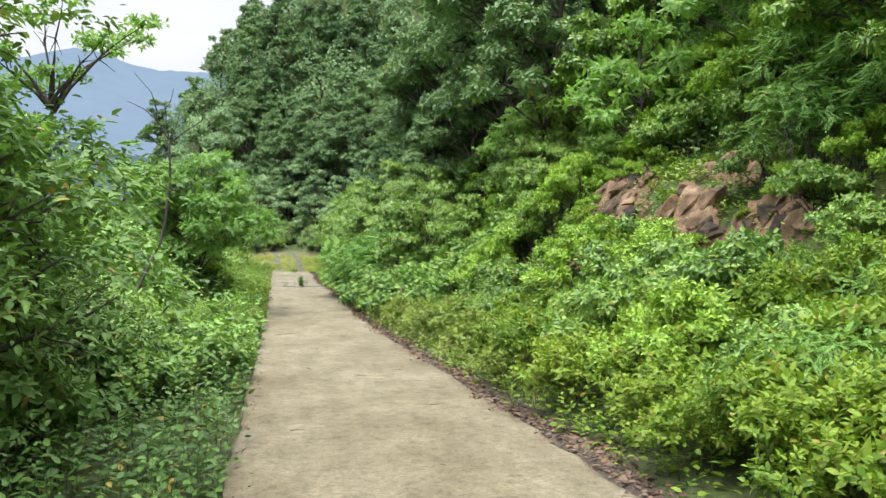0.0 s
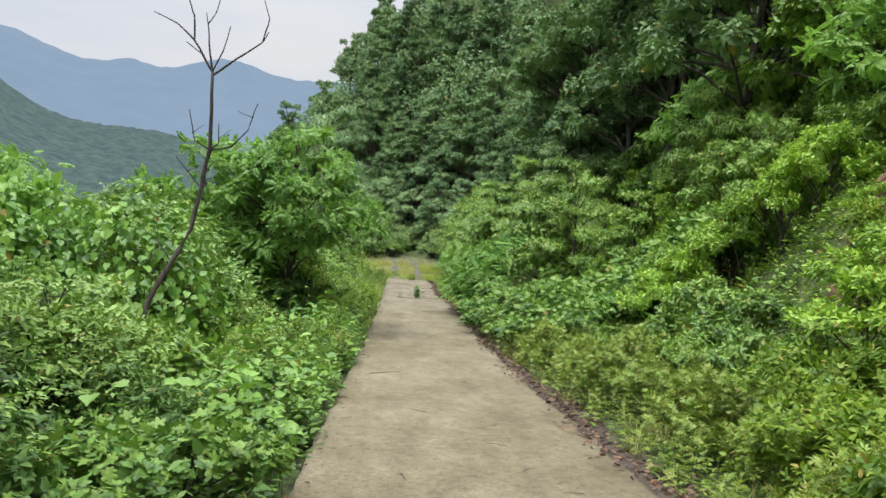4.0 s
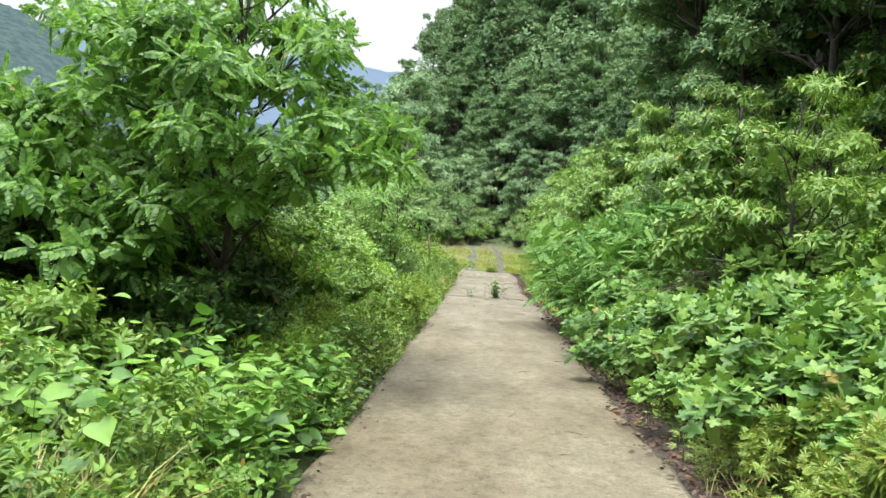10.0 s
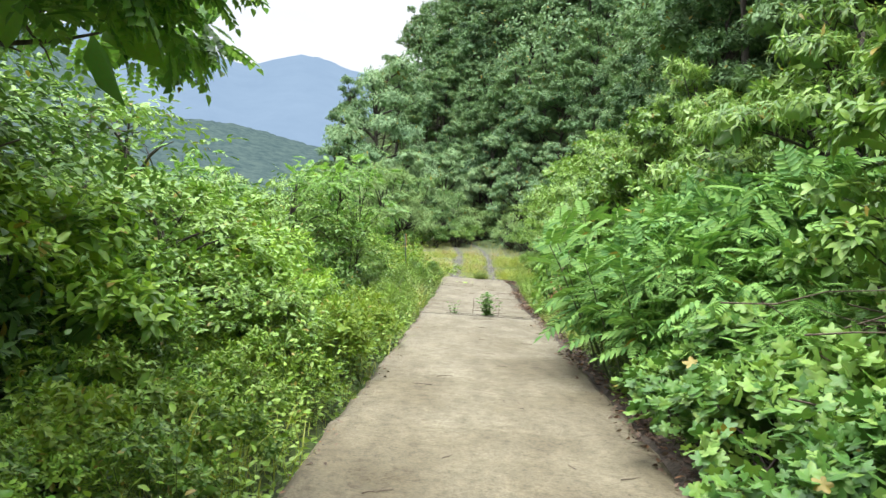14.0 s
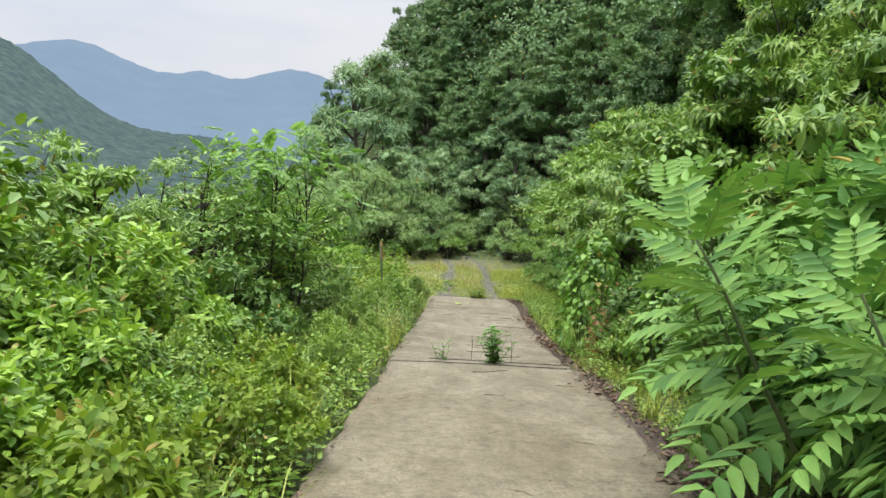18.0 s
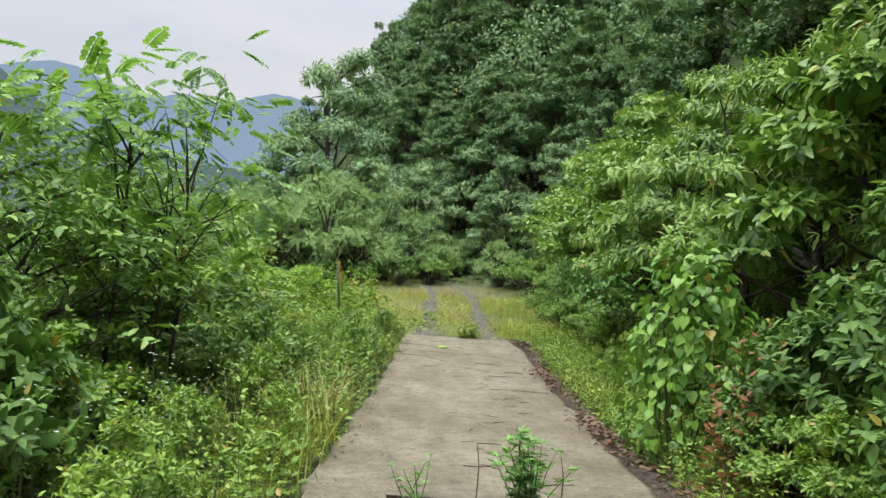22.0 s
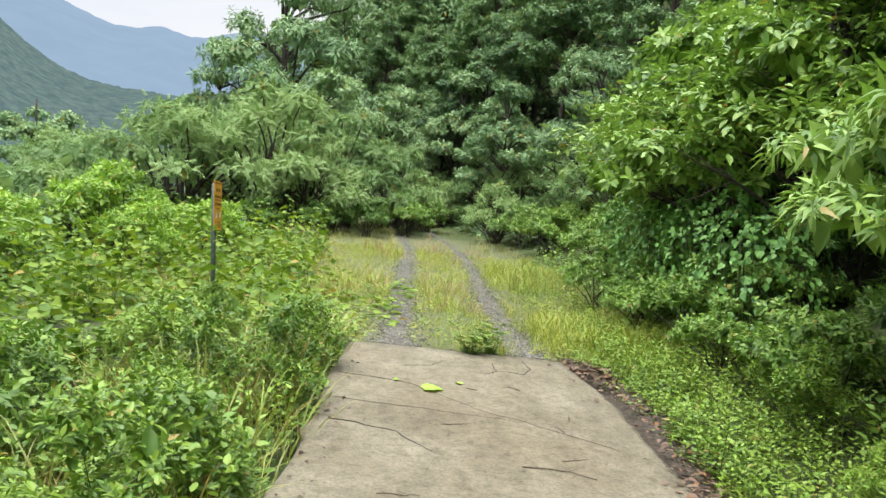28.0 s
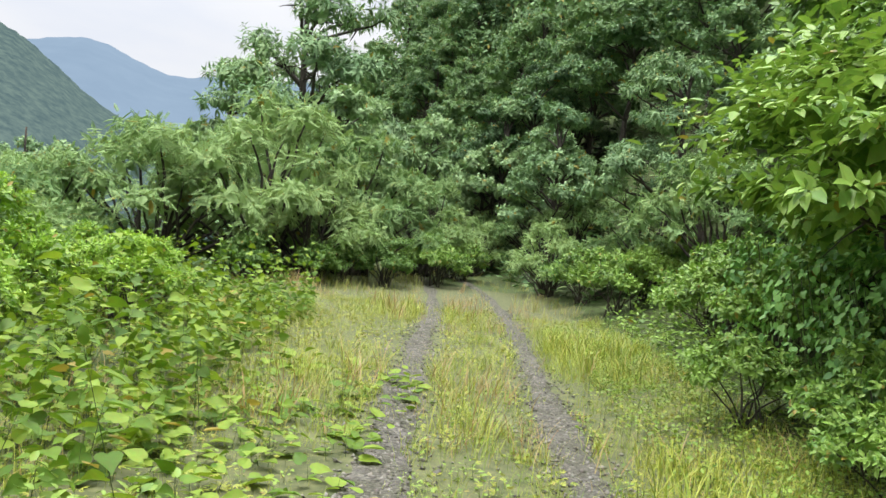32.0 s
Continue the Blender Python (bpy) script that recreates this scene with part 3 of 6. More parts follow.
def road_z(y):
    return np.interp(y, [-60, -10, 0, 5, 9, 13, 16, 19, 22, 26, 32, 39, 42, 45.5, 48, 50, 51.5, 55, 57.3, 66, 76, 86, 110, 200],
                     [.3, .08, .04, .01, -.06, -.15, -.21, -.26, -.28, -.25, -.19, -.11, -.08, -.03, .07, .22, .34, .47, .62, 1.2, 1.9, 2.4, 3.2, 4])


def hill_edge(y):
    return 2.75 - 0.0045 * np.clip(y - 60, 0, 88) ** 2


def wave(x, y):
    return (np.sin(x * 0.9 + 1.3 * np.sin(y * 0.31)) * np.sin(y * 0.7 + 0.8 * np.sin(x * 0.43)) * 0.6 + np.sin(x * 2.3 + y * 1.1) * np.sin(y * 2.9 - x * 0.7) * 0.25
            + np.sin(x * 0.21 + y * 0.13) * 0.8)


def land(x, y):
    x, y = np.asarray(x, float), np.asarray(y, float)
    base = road_z(y)
    d = x - hill_edge(y)
    cut = 1.25 * np.exp(-((x - 7.0) / 1.05) ** 2) * np.exp(-((y - 14.6) / 4.2) ** 4)
    hill = cut + np.interp(d, [0, .5, 1, 2, 3, 4, 5, 6, 8.5, 12, 20, 40, 80, 150, 400], [0, .02, .1, .38, .9, 1.6, 2.6, 3.9, 7.2, 10.6, 17, 31, 54, 70, 75]) * (1 + 0.75 * np.clip((y - 85) / 75, 0, 1))
    e = -0.5 - x - 3.2 * np.clip((y - 48) / 6, 0, 1) * np.clip((90 - y) / 10, 0, 1)
    left = np.interp(e, [0, 1, 3, 8, 20, 60, 200, 600], [0, -.06, -.35, -1.3, -2.6, -5, -10, -14])
    rough = wave(x, y) * (0.05 * np.clip(-e * 0 + np.abs(e) / 2, 0, 1) * (e > 0) + np.clip(d / 3, 0, 6) * 0.16 * (d > 0))
    onroad = (x > ROAD_L - 0.15) & (x < ROAD_R + 0.10) & (y < ROAD_END - 0.3)
    edge_drop = np.where(y < ROAD_END - 0.2, -0.06, -0.02)
    return base + hill + left + rough + np.where(onroad, -0.16, edge_drop)


BARE = ((6.7, 14.4, .75, 1.35), (6.45, 11.5, .65, 1.05), (5.8, 10.2, .5, .8), (7.7, 11.9, .28, 1.1), (7.6, 15.2, .4, .9), (6.3, 9.1, .45, .7), (7.0, 9.6, .45, .8))


def bare(x, y):
    """Above zero where the rock of the bank is not grown over."""
    x, y = np.asarray(x, float), np.asarray(y, float)
    best = np.full(np.broadcast(x, y).shape, -9.0)
    for px, py, rx, ry in BARE:
        best = np.maximum(best, 1 - ((x - px) / rx) ** 2 - ((y - py) / ry) ** 2)
    return best + .35 * np.sin(x * 5 + 2 * np.sin(y * 3)) * np.sin(y * 4.3 + x)


def ground_sheet():
    gx = np.concatenate([-np.geomspace(4500, 7, 26), np.arange(-6.5, 13, 0.3), np.geomspace(13.3, 4500, 34)])
    gy = np.concatenate([-np.geomspace(4500, 10, 16), np.arange(-9, 70, 0.5), np.geomspace(70.5, 4800, 44)])
    X, Y = np.meshgrid(gx, gy)
    Z = land(X, Y)
    nx = len(gx)
    s = Soup()
    i, j = np.meshgrid(np.arange(nx - 1), np.arange(len(gy) - 1))
    a = (j * nx + i).ravel()
    s.add(np.stack([X, Y, Z], -1).reshape(-1, 3), np.concatenate([np.stack([a, a + 1, a + nx + 1], 1), np.stack([a, a + nx + 1, a + nx], 1)]))
    tagged(new("ground", s.mesh("ground", M_GROUND, True)), "dark soil and moss rising to a wooded slope", "ground", "", "structure")


ground_sheet()


def ridge(name, label, mat, radius, az0, az1, profile, depth, seed):
    rng = np.random.default_rng(seed)
    az = np.linspace(az0, az1, 420)
    ph = rng.random(8) * 6.28
    jag = sum(np.sin(az * f + p) * w for f, p, w in zip((3, 5.3, 9.1, 15, 27, 44, 71, 110), ph, (.05, .05, .04, .035, .03, .025, .02, .02)))
    el = np.array([profile(a) for a in az]) + jag * 0.45
    s = Soup()
    rows = []
    for k, (rr, hh) in enumerate(((1 - depth, 0.0), (1 - depth * .6, .42), (1 - depth * .25, .78), (1, 1), (1 + depth * .5, .6))):
        R = radius * rr
        h = np.tan(np.radians(el)) * radius * hh - 12 * (hh == 0)
        rows.append(np.stack([-np.sin(np.radians(az)) * R, np.cos(np.radians(az)) * R, h + 1.5], 1))
    V = np.concatenate(rows)
    n = len(az)
    F = []
    for k in range(4):
        a = np.arange(n - 1) + k * n
        F += [np.stack([a, a + 1, a + n + 1], 1), np.stack([a, a + n + 1, a + n], 1)]
    s.add(V, np.concatenate(F))
    return tagged(new(name, s.mesh(name, mat, True)), label, "mountain", "", "structure")


def bump_at(a, c, w):
    return math.exp(-((a - c) / w) ** 2)


ridge("backdrop_far", "blue wooded mountain range, haze painted into its glow", M_RIDGE_FAR, 3000, 100, -70,
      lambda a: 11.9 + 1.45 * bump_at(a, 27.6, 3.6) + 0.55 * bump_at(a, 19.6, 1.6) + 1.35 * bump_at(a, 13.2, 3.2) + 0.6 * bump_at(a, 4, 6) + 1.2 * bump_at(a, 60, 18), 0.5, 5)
ridge("backdrop_near", "green wooded hillside, light haze painted into its glow", M_RIDGE_NEAR, 900, 100, 2,
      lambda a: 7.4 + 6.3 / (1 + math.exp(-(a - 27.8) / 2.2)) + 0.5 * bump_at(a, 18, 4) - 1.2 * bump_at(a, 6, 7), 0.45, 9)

# ---- the concrete track ----


def slab(y0, y1, x0, x1, name, end_round=0.0, seed=1):
    """A cast slab: worn, slightly wandering edges, thickness and a chamfer."""
    rng = np.random.default_rng(seed)
    ys = np.linspace(y0, y1, max(2, int((y1 - y0) / 0.25)) + 1)
    wob = lambda s: 0.016 * np.sin(ys * 1.7 + s) + 0.012 * np.sin(ys * 5.1 + 2 * s) + rng.normal(0, .014, len(ys))
    L, R = x0 + wob(1.0), x1 + wob(2.5)
    R -= end_round * np.clip((ys - y1 + 1.8) / 1.8, 0, 1) ** 1.3
    z = road_z(ys)
    cols, n = [], len(ys)
    skew = np.zeros(n)
    for fx, dz in ((0.0, -.15), (0.0, -.015), (0.02, 0.0), (.25, .004), (.5, .006), (.75, .004), (.98, 0.0), (1.0, -.015), (1.0, -.15)):
        cols.append(np.stack([L + (R - L) * fx, ys + skew, z + dz], 1))
    V = np.stack(cols, 1).reshape(-1, 3)
    m, F = len(cols), []
    for i in range(n - 1):
        for j in range(m - 1):
            a = i * m + j
            F += [(a, a + 1, a + m + 1), (a, a + m + 1, a + m)]
    for b in (0, (n - 1) * m):
        F += [(b, b + j, b + j + 1) for j in range(1, m - 1)]
    s = Soup()
    s.add(V, F)
    return s.mesh(name, M_CONCRETE, False)


road = empty_thing("road", "weathered concrete farm track with stains and a broken joint", "road", "", "structure")
J0, J1 = 38.93, 39.36
part("slab", slab(-60, J0, ROAD_L, ROAD_R, "slab", seed=1), road)
part("slab", slab(J0 + 0.075, J1 - 0.075, ROAD_L, ROAD_R - .1, "slab_strip", seed=2), road)
part("slab", slab(J1, ROAD_END, ROAD_L - .06, ROAD_R - .18, "slab_end", 0.26, seed=3), road)
s = Soup()
s.add([(ROAD_L - .3, J0 - .3, -.27), (ROAD_R + .2, J0 - .3, -.27), (ROAD_R + .2, J1 + .3, -.27), (ROAD_L - .3, J1 + .3, -.27)], [(0, 1, 2), (0, 2, 3)])
# mended stretch, where the joint was filled over
s2 = Soup()
py = np.linspace(J0 - .05, J1 + .05, 4)
for x0, x1 in ((ROAD_L - .02, .20),):
    V = [(x, y, float(road_z(y)) + dz) for y in py for x, dz in ((x0, .004), (x0 + .04, .010), (x1 - .03, .012), (x1, -.02))]
    s2.add(V, [f for i in range(3) for j in range(3) for f in ((i * 4 + j, i * 4 + j + 1, i * 4 + j + 5), (i * 4 + j, i * 4 + j + 5, i * 4 + j + 4))])
part("joint_filler", s2.mesh("joint_filler", M_CONCRETE), road)
for i, pts in enumerate((((1.0, 50.55), (1.2, 50.75), (1.45, 50.7)), ((1.45, 50.7), (1.55, 50.95), (1.5, 51.3)), ((1.2, 50.75), (1.15, 51.05)), ((.2, 50.6), (.5, 50.7), (.62, 50.95)), ((-.3, 48.7), (.25, 48.55), (.5, 48.2)), ((.9, 45.1), (1.5, 45.3), (2.1, 45.2)))):
    gg = np.random.default_rng(90 + i)
    s3 = Soup()
    q = np.vstack([bent(gg, (*pts[k], 0), (*pts[k + 1], 0), 7, .25)[(1 if k else 0):] for k in range(len(pts) - 1)])
    q[:, 2] = road_z(q[:, 1]) + .003
    tube(s3, q, .004 + .003 * gg.random(len(q)), 5)
    part("crack", s3.mesh("crack", M_CAVITY), road, "dark crack in the concrete")
part("joint_bed", s.mesh("joint_bed", M_CAVITY), road)


def ditch_soil():
    """Bare brown earth between the slab and the foot of the bank."""
    g = np.random.default_rng(12)
    ys = np.arange(-2, ROAD_END + .4, .2)
    inner = np.full(len(ys), ROAD_R + .03) - .2 * np.clip((ys - J1) / .1, 0, 1) - .26 * np.clip((ys - ROAD_END + 1.8) / 1.8, 0, 1) ** 1.3
    outer = ROAD_R + .42 - .2 * np.clip((ys - 31) / 4, 0, 1) + .12 * np.sin(ys * .9) + .07 * np.sin(ys * 2.7) + g.normal(0, .03, len(ys))
    V = []
    for f in (0, .35, .7, 1):
        x = inner + (outer - inner) * f
        V.append(np.stack([x, ys, np.maximum(land(x, ys), road_z(ys) - .10) + .012 - .03 * (f == 1)], 1))
    F = [t for i in range(len(ys) - 1) for j in range(3) for a in (i * 4 + j,) for t in ((a, a + 1, a + 5), (a, a + 5, a + 4))]
    s = Soup()
    s.add(np.stack(V, 1).reshape(-1, 3), F)
    tagged(new("ditch", s.mesh("ditch", M_EARTH, True)), "bare brown earth in the shallow ditch beside the slab", "ground", "", "structure")


ditch_soil()


def gravel_track():
    for cx, w, sd in ((-0.08, 0.31, 3), (1.56, 0.26, 4)):
        rng = np.random.default_rng(sd)
        ys = np.arange(ROAD_END + .05, 90, 0.12)
        bend = -0.0045 * np.maximum(0, ys - 62) ** 2
        ww = w * (1 + .35 * np.sin(ys * 1.3 + sd) * np.sin(ys * .47)) + rng.normal(0, .035, len(ys))
        ww = ww * np.interp(ys, [53, 62], [1, .72])
        V, F = [], []
        for f, dz in ((-1, -.01), (-.5, .015), (.5, .015), (1, -.01)):
            x = cx + (.2 * np.clip((60 - ys) / 6, 0, 1) if cx < 0 else 0) + bend + f * ww
            V.append(np.stack([x, ys, land(x, ys) + dz], 1))
        V = np.stack(V, 1).reshape(-1, 3)
        for i in range(len(ys) - 1):
            for j in range(3):
                a = i * 4 + j
                F += [(a, a + 1, a + 5), (a, a + 5, a + 4)]
        s = Soup()
        s.add(V, F)
        tagged(new("road_rut", s.mesh("road_rut", M_GRAVEL, True)), "grey gravel wheel rut through tall grass", "track", "", "structure")


gravel_track()


def meadow_floor():
    """Pale trodden soil and thatch under the meadow grass."""
    g = np.random.default_rng(14)
    ys = np.arange(ROAD_END + .02, 74, .3)
    V = []
    for f in np.linspace(0, 1, 12):
        x = -3.2 + 7.0 * f - .0045 * np.maximum(0, ys - 62) ** 2 + (.25 * np.sin(ys * 1.3) + g.normal(0, .12, len(ys))) * (f in (0, 1))
        V.append(np.stack([x, ys, land(x, ys) + (.006 if 0 < f < 1 else -.03)], 1))
    n = len(V)
    F = [t for i in range(len(ys) - 1) for j in range(n - 1) for a in (i * n + j,) for t in ((a, a + 1, a + n + 1), (a, a + n + 1, a + n))]
    s = Soup()
    s.add(np.stack(V, 1).reshape(-1, 3), F)
    tagged(new("meadow_floor", s.mesh("meadow_floor", M_THATCH, True)), "pale soil and dry thatch under the meadow grass", "ground", "", "structure")


meadow_floor()


def loose_gravel():
    """Angular stones pressed into the ruts and strewn at their edges."""
    g = np.random.default_rng(19)
    n = 5200
    y = ROAD_END + .1 + 16 * g.random(n) ** 1.5
    cx = np.where(g.random(n) < .5, -.08, 1.54)
    x = cx + g.normal(0, .19, n) + (cx < 0) * .2 * np.clip((60 - y) / 6, 0, 1) - .0045 * np.maximum(0, y - 62) ** 2
    c = np.stack([x, y, land(x, y) + .012], 1)
    r = g.uniform(.008, .026, n) * (1 + .5 * (g.random(n) < .06))
    octa = np.array([(1, 0, 0), (-1, 0, 0), (0, 1, 0), (0, -1, 0), (0, 0, .7), (0, 0, -.7)])
    tri = np.array([(0, 2, 4), (2, 1, 4), (1, 3, 4), (3, 0, 4), (2, 0, 5), (1, 2, 5), (3, 1, 5), (0, 3, 5)])
    V = c[:, None] + r[:, None, None] * (octa[None] + g.normal(0, .28, (n, 6, 3)))
    s = Soup()
    s.add(V.reshape(-1, 3), (tri[None] + (np.arange(n) * 6)[:, None, None]).reshape(-1, 3))
    stuff("gravel", s, [M_STONE], "loose grey gravel in the wheel ruts", "gravel")


# ---- plants: prototypes ----


def stems_to(soup, rng, blobs, base_r, spread=0.15, sides=5, fork=0.35):
    for b in blobs:
        x, y = rng.normal(0, spread, 2)
        root = np.array((x, y, -0.1))
        tip = np.array(b[:3])
        mid = root + (tip - root) * fork + np.array((0, 0, .15 * tip[2]))
        p = np.vstack([bent(rng, root, mid, 4, .1), bent(rng, mid, tip, 5, .15)[1:]])
        tube(soup, p, np.linspace(base_r, base_r * .3, len(p)), sides)


def shrub_meshes(seed, blobs, n, k, length, size, kind, mat, stem_r=.02, flat=.6, stem_mat=None, **tuft):
    rng = np.random.default_rng(seed)
    w, c = Soup(), Soup()
    stems_to(w, rng, blobs, stem_r)
    if tuft:
        tuft_crown(c, rng, blobs, n, k, size, kind, 0, **tuft)
    else:
        crown(c, rng, blobs, n, k, length, size, kind, 0, flat)
    return w.mesh("shrub_branches", stem_mat or M_BARK, True), c.mesh("shrub_foliage", mat)


def tree_meshes(seed, height, trunk_r, lean, blobs, n, k, length, size, kind, mat, flat=.6, sides=8, **tuft):
    rng = np.random.default_rng(seed)
    w, c = Soup(), Soup()
    top = np.array((lean[0], lean[1], height * .8))
    p = bent(rng, (0, 0, -.4), top, 9, .07)
    tube(w, p, np.linspace(trunk_r, trunk_r * .3, 9), sides)
    for b in blobs:
        hgt = np.clip(b[2] - 0.6 * b[3], height * .2, height * .75)
        i = int(np.clip(hgt / (height * .8) * 8, 1, 8))
        q = bent(rng, p[i], np.array(b[:3]), 6, .14, .05)
        tube(w, q, np.linspace(trunk_r * .42, trunk_r * .08, 6), 5)
        for _ in range(3):
            e = q[3] + unit(rng.normal(0, 1, 3) + (0, 0, .3)) * b[3] * .8
            tube(w, bent(rng, q[3], e, 4, .15), np.linspace(trunk_r * .16, trunk_r * .04, 4), 4)
    if tuft:
        tuft_crown(c, rng, blobs, n, k, size, kind, 0, **tuft)
    else:
        crown(c, rng, blobs, n, k, length, size, kind, 0, flat, 0.62)
    return w.mesh("trunk", M_BARK, True), c.mesh("crown", mat)


def blob_set(seed, n, rx, rz, r, z0=0.6, top=1.0, tall=.45):
    rng = np.random.default_rng(seed)
    out = []
    n = int(n * 1.7)
    for i in range(n):
        a = i * 2.4 + rng.random()
        q = math.sqrt((i + .5) / n)
        out.append((rx * q * math.cos(a), rx * q * math.sin(a), z0 + rz * (1 - q * q * .7) * (0.7 + .5 * rng.random()) * top, r * (0.65 + .45 * rng.random()), tall))
    return out


def weed_kind(label, group, seed, blobs, n, k, size, kind, mat, **tuft):
    """A clump of weeds: single stems, each a part, and the foliage over them."""
    rng = np.random.default_rng(seed)
    c, stems = Soup(), []
    for b in blobs:
        w = Soup()
        stems_to(w, rng, [b], .006, .12, 4)
        stems.append(w.mesh("weed_stalk", M_STEM, True))
    tuft_crown(c, rng, blobs, n, k, size, kind, 0, **tuft)
    return Kind("weed_clump", stems + [c.mesh("weed_foliage", mat)], label, "weed", group, ["stem"] * len(stems) + ["foliage"])


class Kind:
    def __init__(self, name, meshes, label, category, group, parts):
        self.name, self.meshes, self.label, self.category, self.group, self.parts = name, meshes, label, category, group, parts
        self.first = None

    def at(self, x, y, scale=1.0, turn=0.0, dz=0.0, tilt=0.0, label=""):
        m = Matrix.Translation((x, y, float(land(x, y)) + dz)) @ Euler((radians(tilt), 0, radians(turn))).to_matrix().to_4x4()
        if self.first is None:
            ob = empty_thing(self.name, self.label, self.category, self.group)
            for nm, me in zip(self.parts, self.meshes):
                part(nm, me, ob)
            ob.matrix_basis = m
            self.first = ob
        else:
            ob = copy_thing(self.first, m @ Matrix.Diagonal((scale, scale, scale, 1)))
        if label:
            tagged(ob, label)
        return ob


def shrub_kind(name, label, group, *args, **kw):
    return Kind(name, shrub_meshes(*args, **kw), label, "shrub", group, ("stem", "foliage"))


def tree_kind(label, group, *args, **kw):
    return Kind("tree", tree_meshes(*args, **kw), label, "tree", group, ("trunk", "crown"))


K_ROUND = [shrub_kind("shrub", "dense green leafy shrub on the bank", "shrubs on the bank", 10 + i, blob_set(10 + i, 6, .85, .9, .40, .3, tall=.62), 390, 8, .32, .105, "leaf", M_SHRUB, droop=.3, heart=9, reach=1.1) for i in range(3)]
K_YOUNG = [shrub_kind("young_shrub", "light green bushy young shrub", "light green shrubs", 20 + i, blob_set(20 + i, 7, .85, 1.0, .34, .35, tall=.75), 460, 9, .32, .084, "leaf", M_LIGHT, droop=.25, heart=7, reach=1.5, lift=.9) for i in range(3)]
K_PINN = [shrub_kind("pinnate_shrub", "shrub with feathery pinnate leaves", "pinnate shrubs", 30 + i, blob_set(30 + i, 6, .75, 1.1, .5, .5), 330 if i else 210, 2, .22, .27 if i else .36, "pinnate_fine" if i else "pinnate", M_PINNATE, flat=1.0) for i in range(3)]
K_BIGPINN = [shrub_kind("pinnate_shrub", "lush shrub with large drooping pinnate leaves", "large pinnate shrubs", 40 + i, blob_set(40 + i, 6, .7, 1.2, .40, .5, tall=.6), 84, 5, .28, .45, "pinnate_big", M_PINNATE, droop=.38, heart=9, lift=.7) for i in range(2)]
K_LOBED = [shrub_kind("lobed_leaf_bush", "low bush of lobed maple-like leaves", "lobed-leaf bushes", 50 + i, blob_set(50 + i, 7, .85, .6, .40, .25, tall=.6), 300, 4, .2, .125, "lobed", M_LOBED, droop=.25, heart=8, reach=.9, lift=.8) for i in range(2)]
K_LANCE = [tree_kind("small tree with drooping bright green lance-shaped leaves", "lance-leaved trees", 60 + i, 4.6, .07, (.3, .1), blob_set(60 + i, 12, 1.5, 3.0, .62, 1.0, tall=.4), 820, 9, .34, .20, "lance", M_LANCE, droop=.55, heart=9) for i in range(2)]
K_LOCUST = [tree_kind("small spreading tree with slender leafy twigs", "spreading trees", 70 + i, 4.0, .075, (-.2, .1), blob_set(70 + i, 17, 1.9, 2.7, .68, .7, tall=.36), 820, 8, .50, .105, "leaf", M_SHRUB, flat=1.1) for i in range(2)]
K_FEATHER = [tree_kind("small spreading tree with feathery pinnate leaves", "spreading trees", 170 + i, 4.0, .07, (.2, .1), blob_set(170 + i, 14, 1.7, 2.7, .62, .7, tall=.34), 440, 3, .58, .30, "pinnate_wide", M_TREE, droop=.18, heart=9, lift=.3) for i in range(2)]
K_SPREAD = [tree_kind("spreading tree overhanging the track", "spreading trees", 72, 4.6, .06, (.1, 0), blob_set(72, 14, 1.35, 1.8, .5, 1.7, tall=.36) + [(1.05, .0, 2.2, .42, .4), (1.5, -1.0, 2.1, .40, .35), (1.1, -.8, 2.4, .42, .35), (.75, -1.1, 2.15, .40, .35), (1.65, -.65, 2.4, .34, .35), (.2, -1.0, 2.1, .42, .4), (1.25, .6, 2.5, .42, .4), (.1, -.2, 3.75, .42, .4), (.75, .2, 3.45, .40, .4), (-.6, .3, 3.6, .42, .4), (.35, .6, 3.95, .34, .4), (-1.1, -.4, 3.2, .42, .4), (.9, -.6, 3.1, .38, .4), (.35, -.7, 1.75, .42, .4), (-.25, -.75, 1.65, .44, .4), (.75, -.45, 1.9, .38, .4), (-.8, -.6, 1.8, .44, .4), (.1, -.9, 2.5, .42, .4)], 1450, 3, .42, .2, "pinnate_wide", M_TREE, droop=.2, heart=4, lift=.45)]
K_OVER = [tree_kind("slender tree with airy sprays of small leaves", "slender airy trees", 74, 5.4, .055, (.3, 0), [(1.45, -.5, 4.75, .26, .4), (1.15, .5, 4.8, .30, .35), (.85, -.1, 4.6, .32, .4), (.7, .9, 4.75, .30, .4), (.55, -.6, 4.95, .30, .4), (.1, .3, 5.0, .35, .4), (-.5, 0, 5.0, .38, .4), (.35, .1, 4.2, .34, .4), (-.2, .7, 4.2, .38, .4), (-.3, -.6, 4.3, .38, .4), (.5, .4, 3.6, .32, .4), (.1, -.4, 3.5, .36, .4), (-.6, .3, 3.5, .4, .4), (.45, -.1, 3.0, .32, .4), (-.1, .4, 2.9, .4, .4), (-.5, -.5, 2.8, .42, .4)], 680, 6, .3, .085, "leaf", M_TREE, droop=.3, heart=3, lift=.5)]
K_UNSEEN = [tree_kind("unseen tall tree added to shade the verge", "tall trees", 75, 6.5, .10, (.3, .1), blob_set(75, 14, 1.7, 4.6, .8, 1.6), 800, 5, .5, .13, "leaf", M_SHRUB, flat=1.0)]
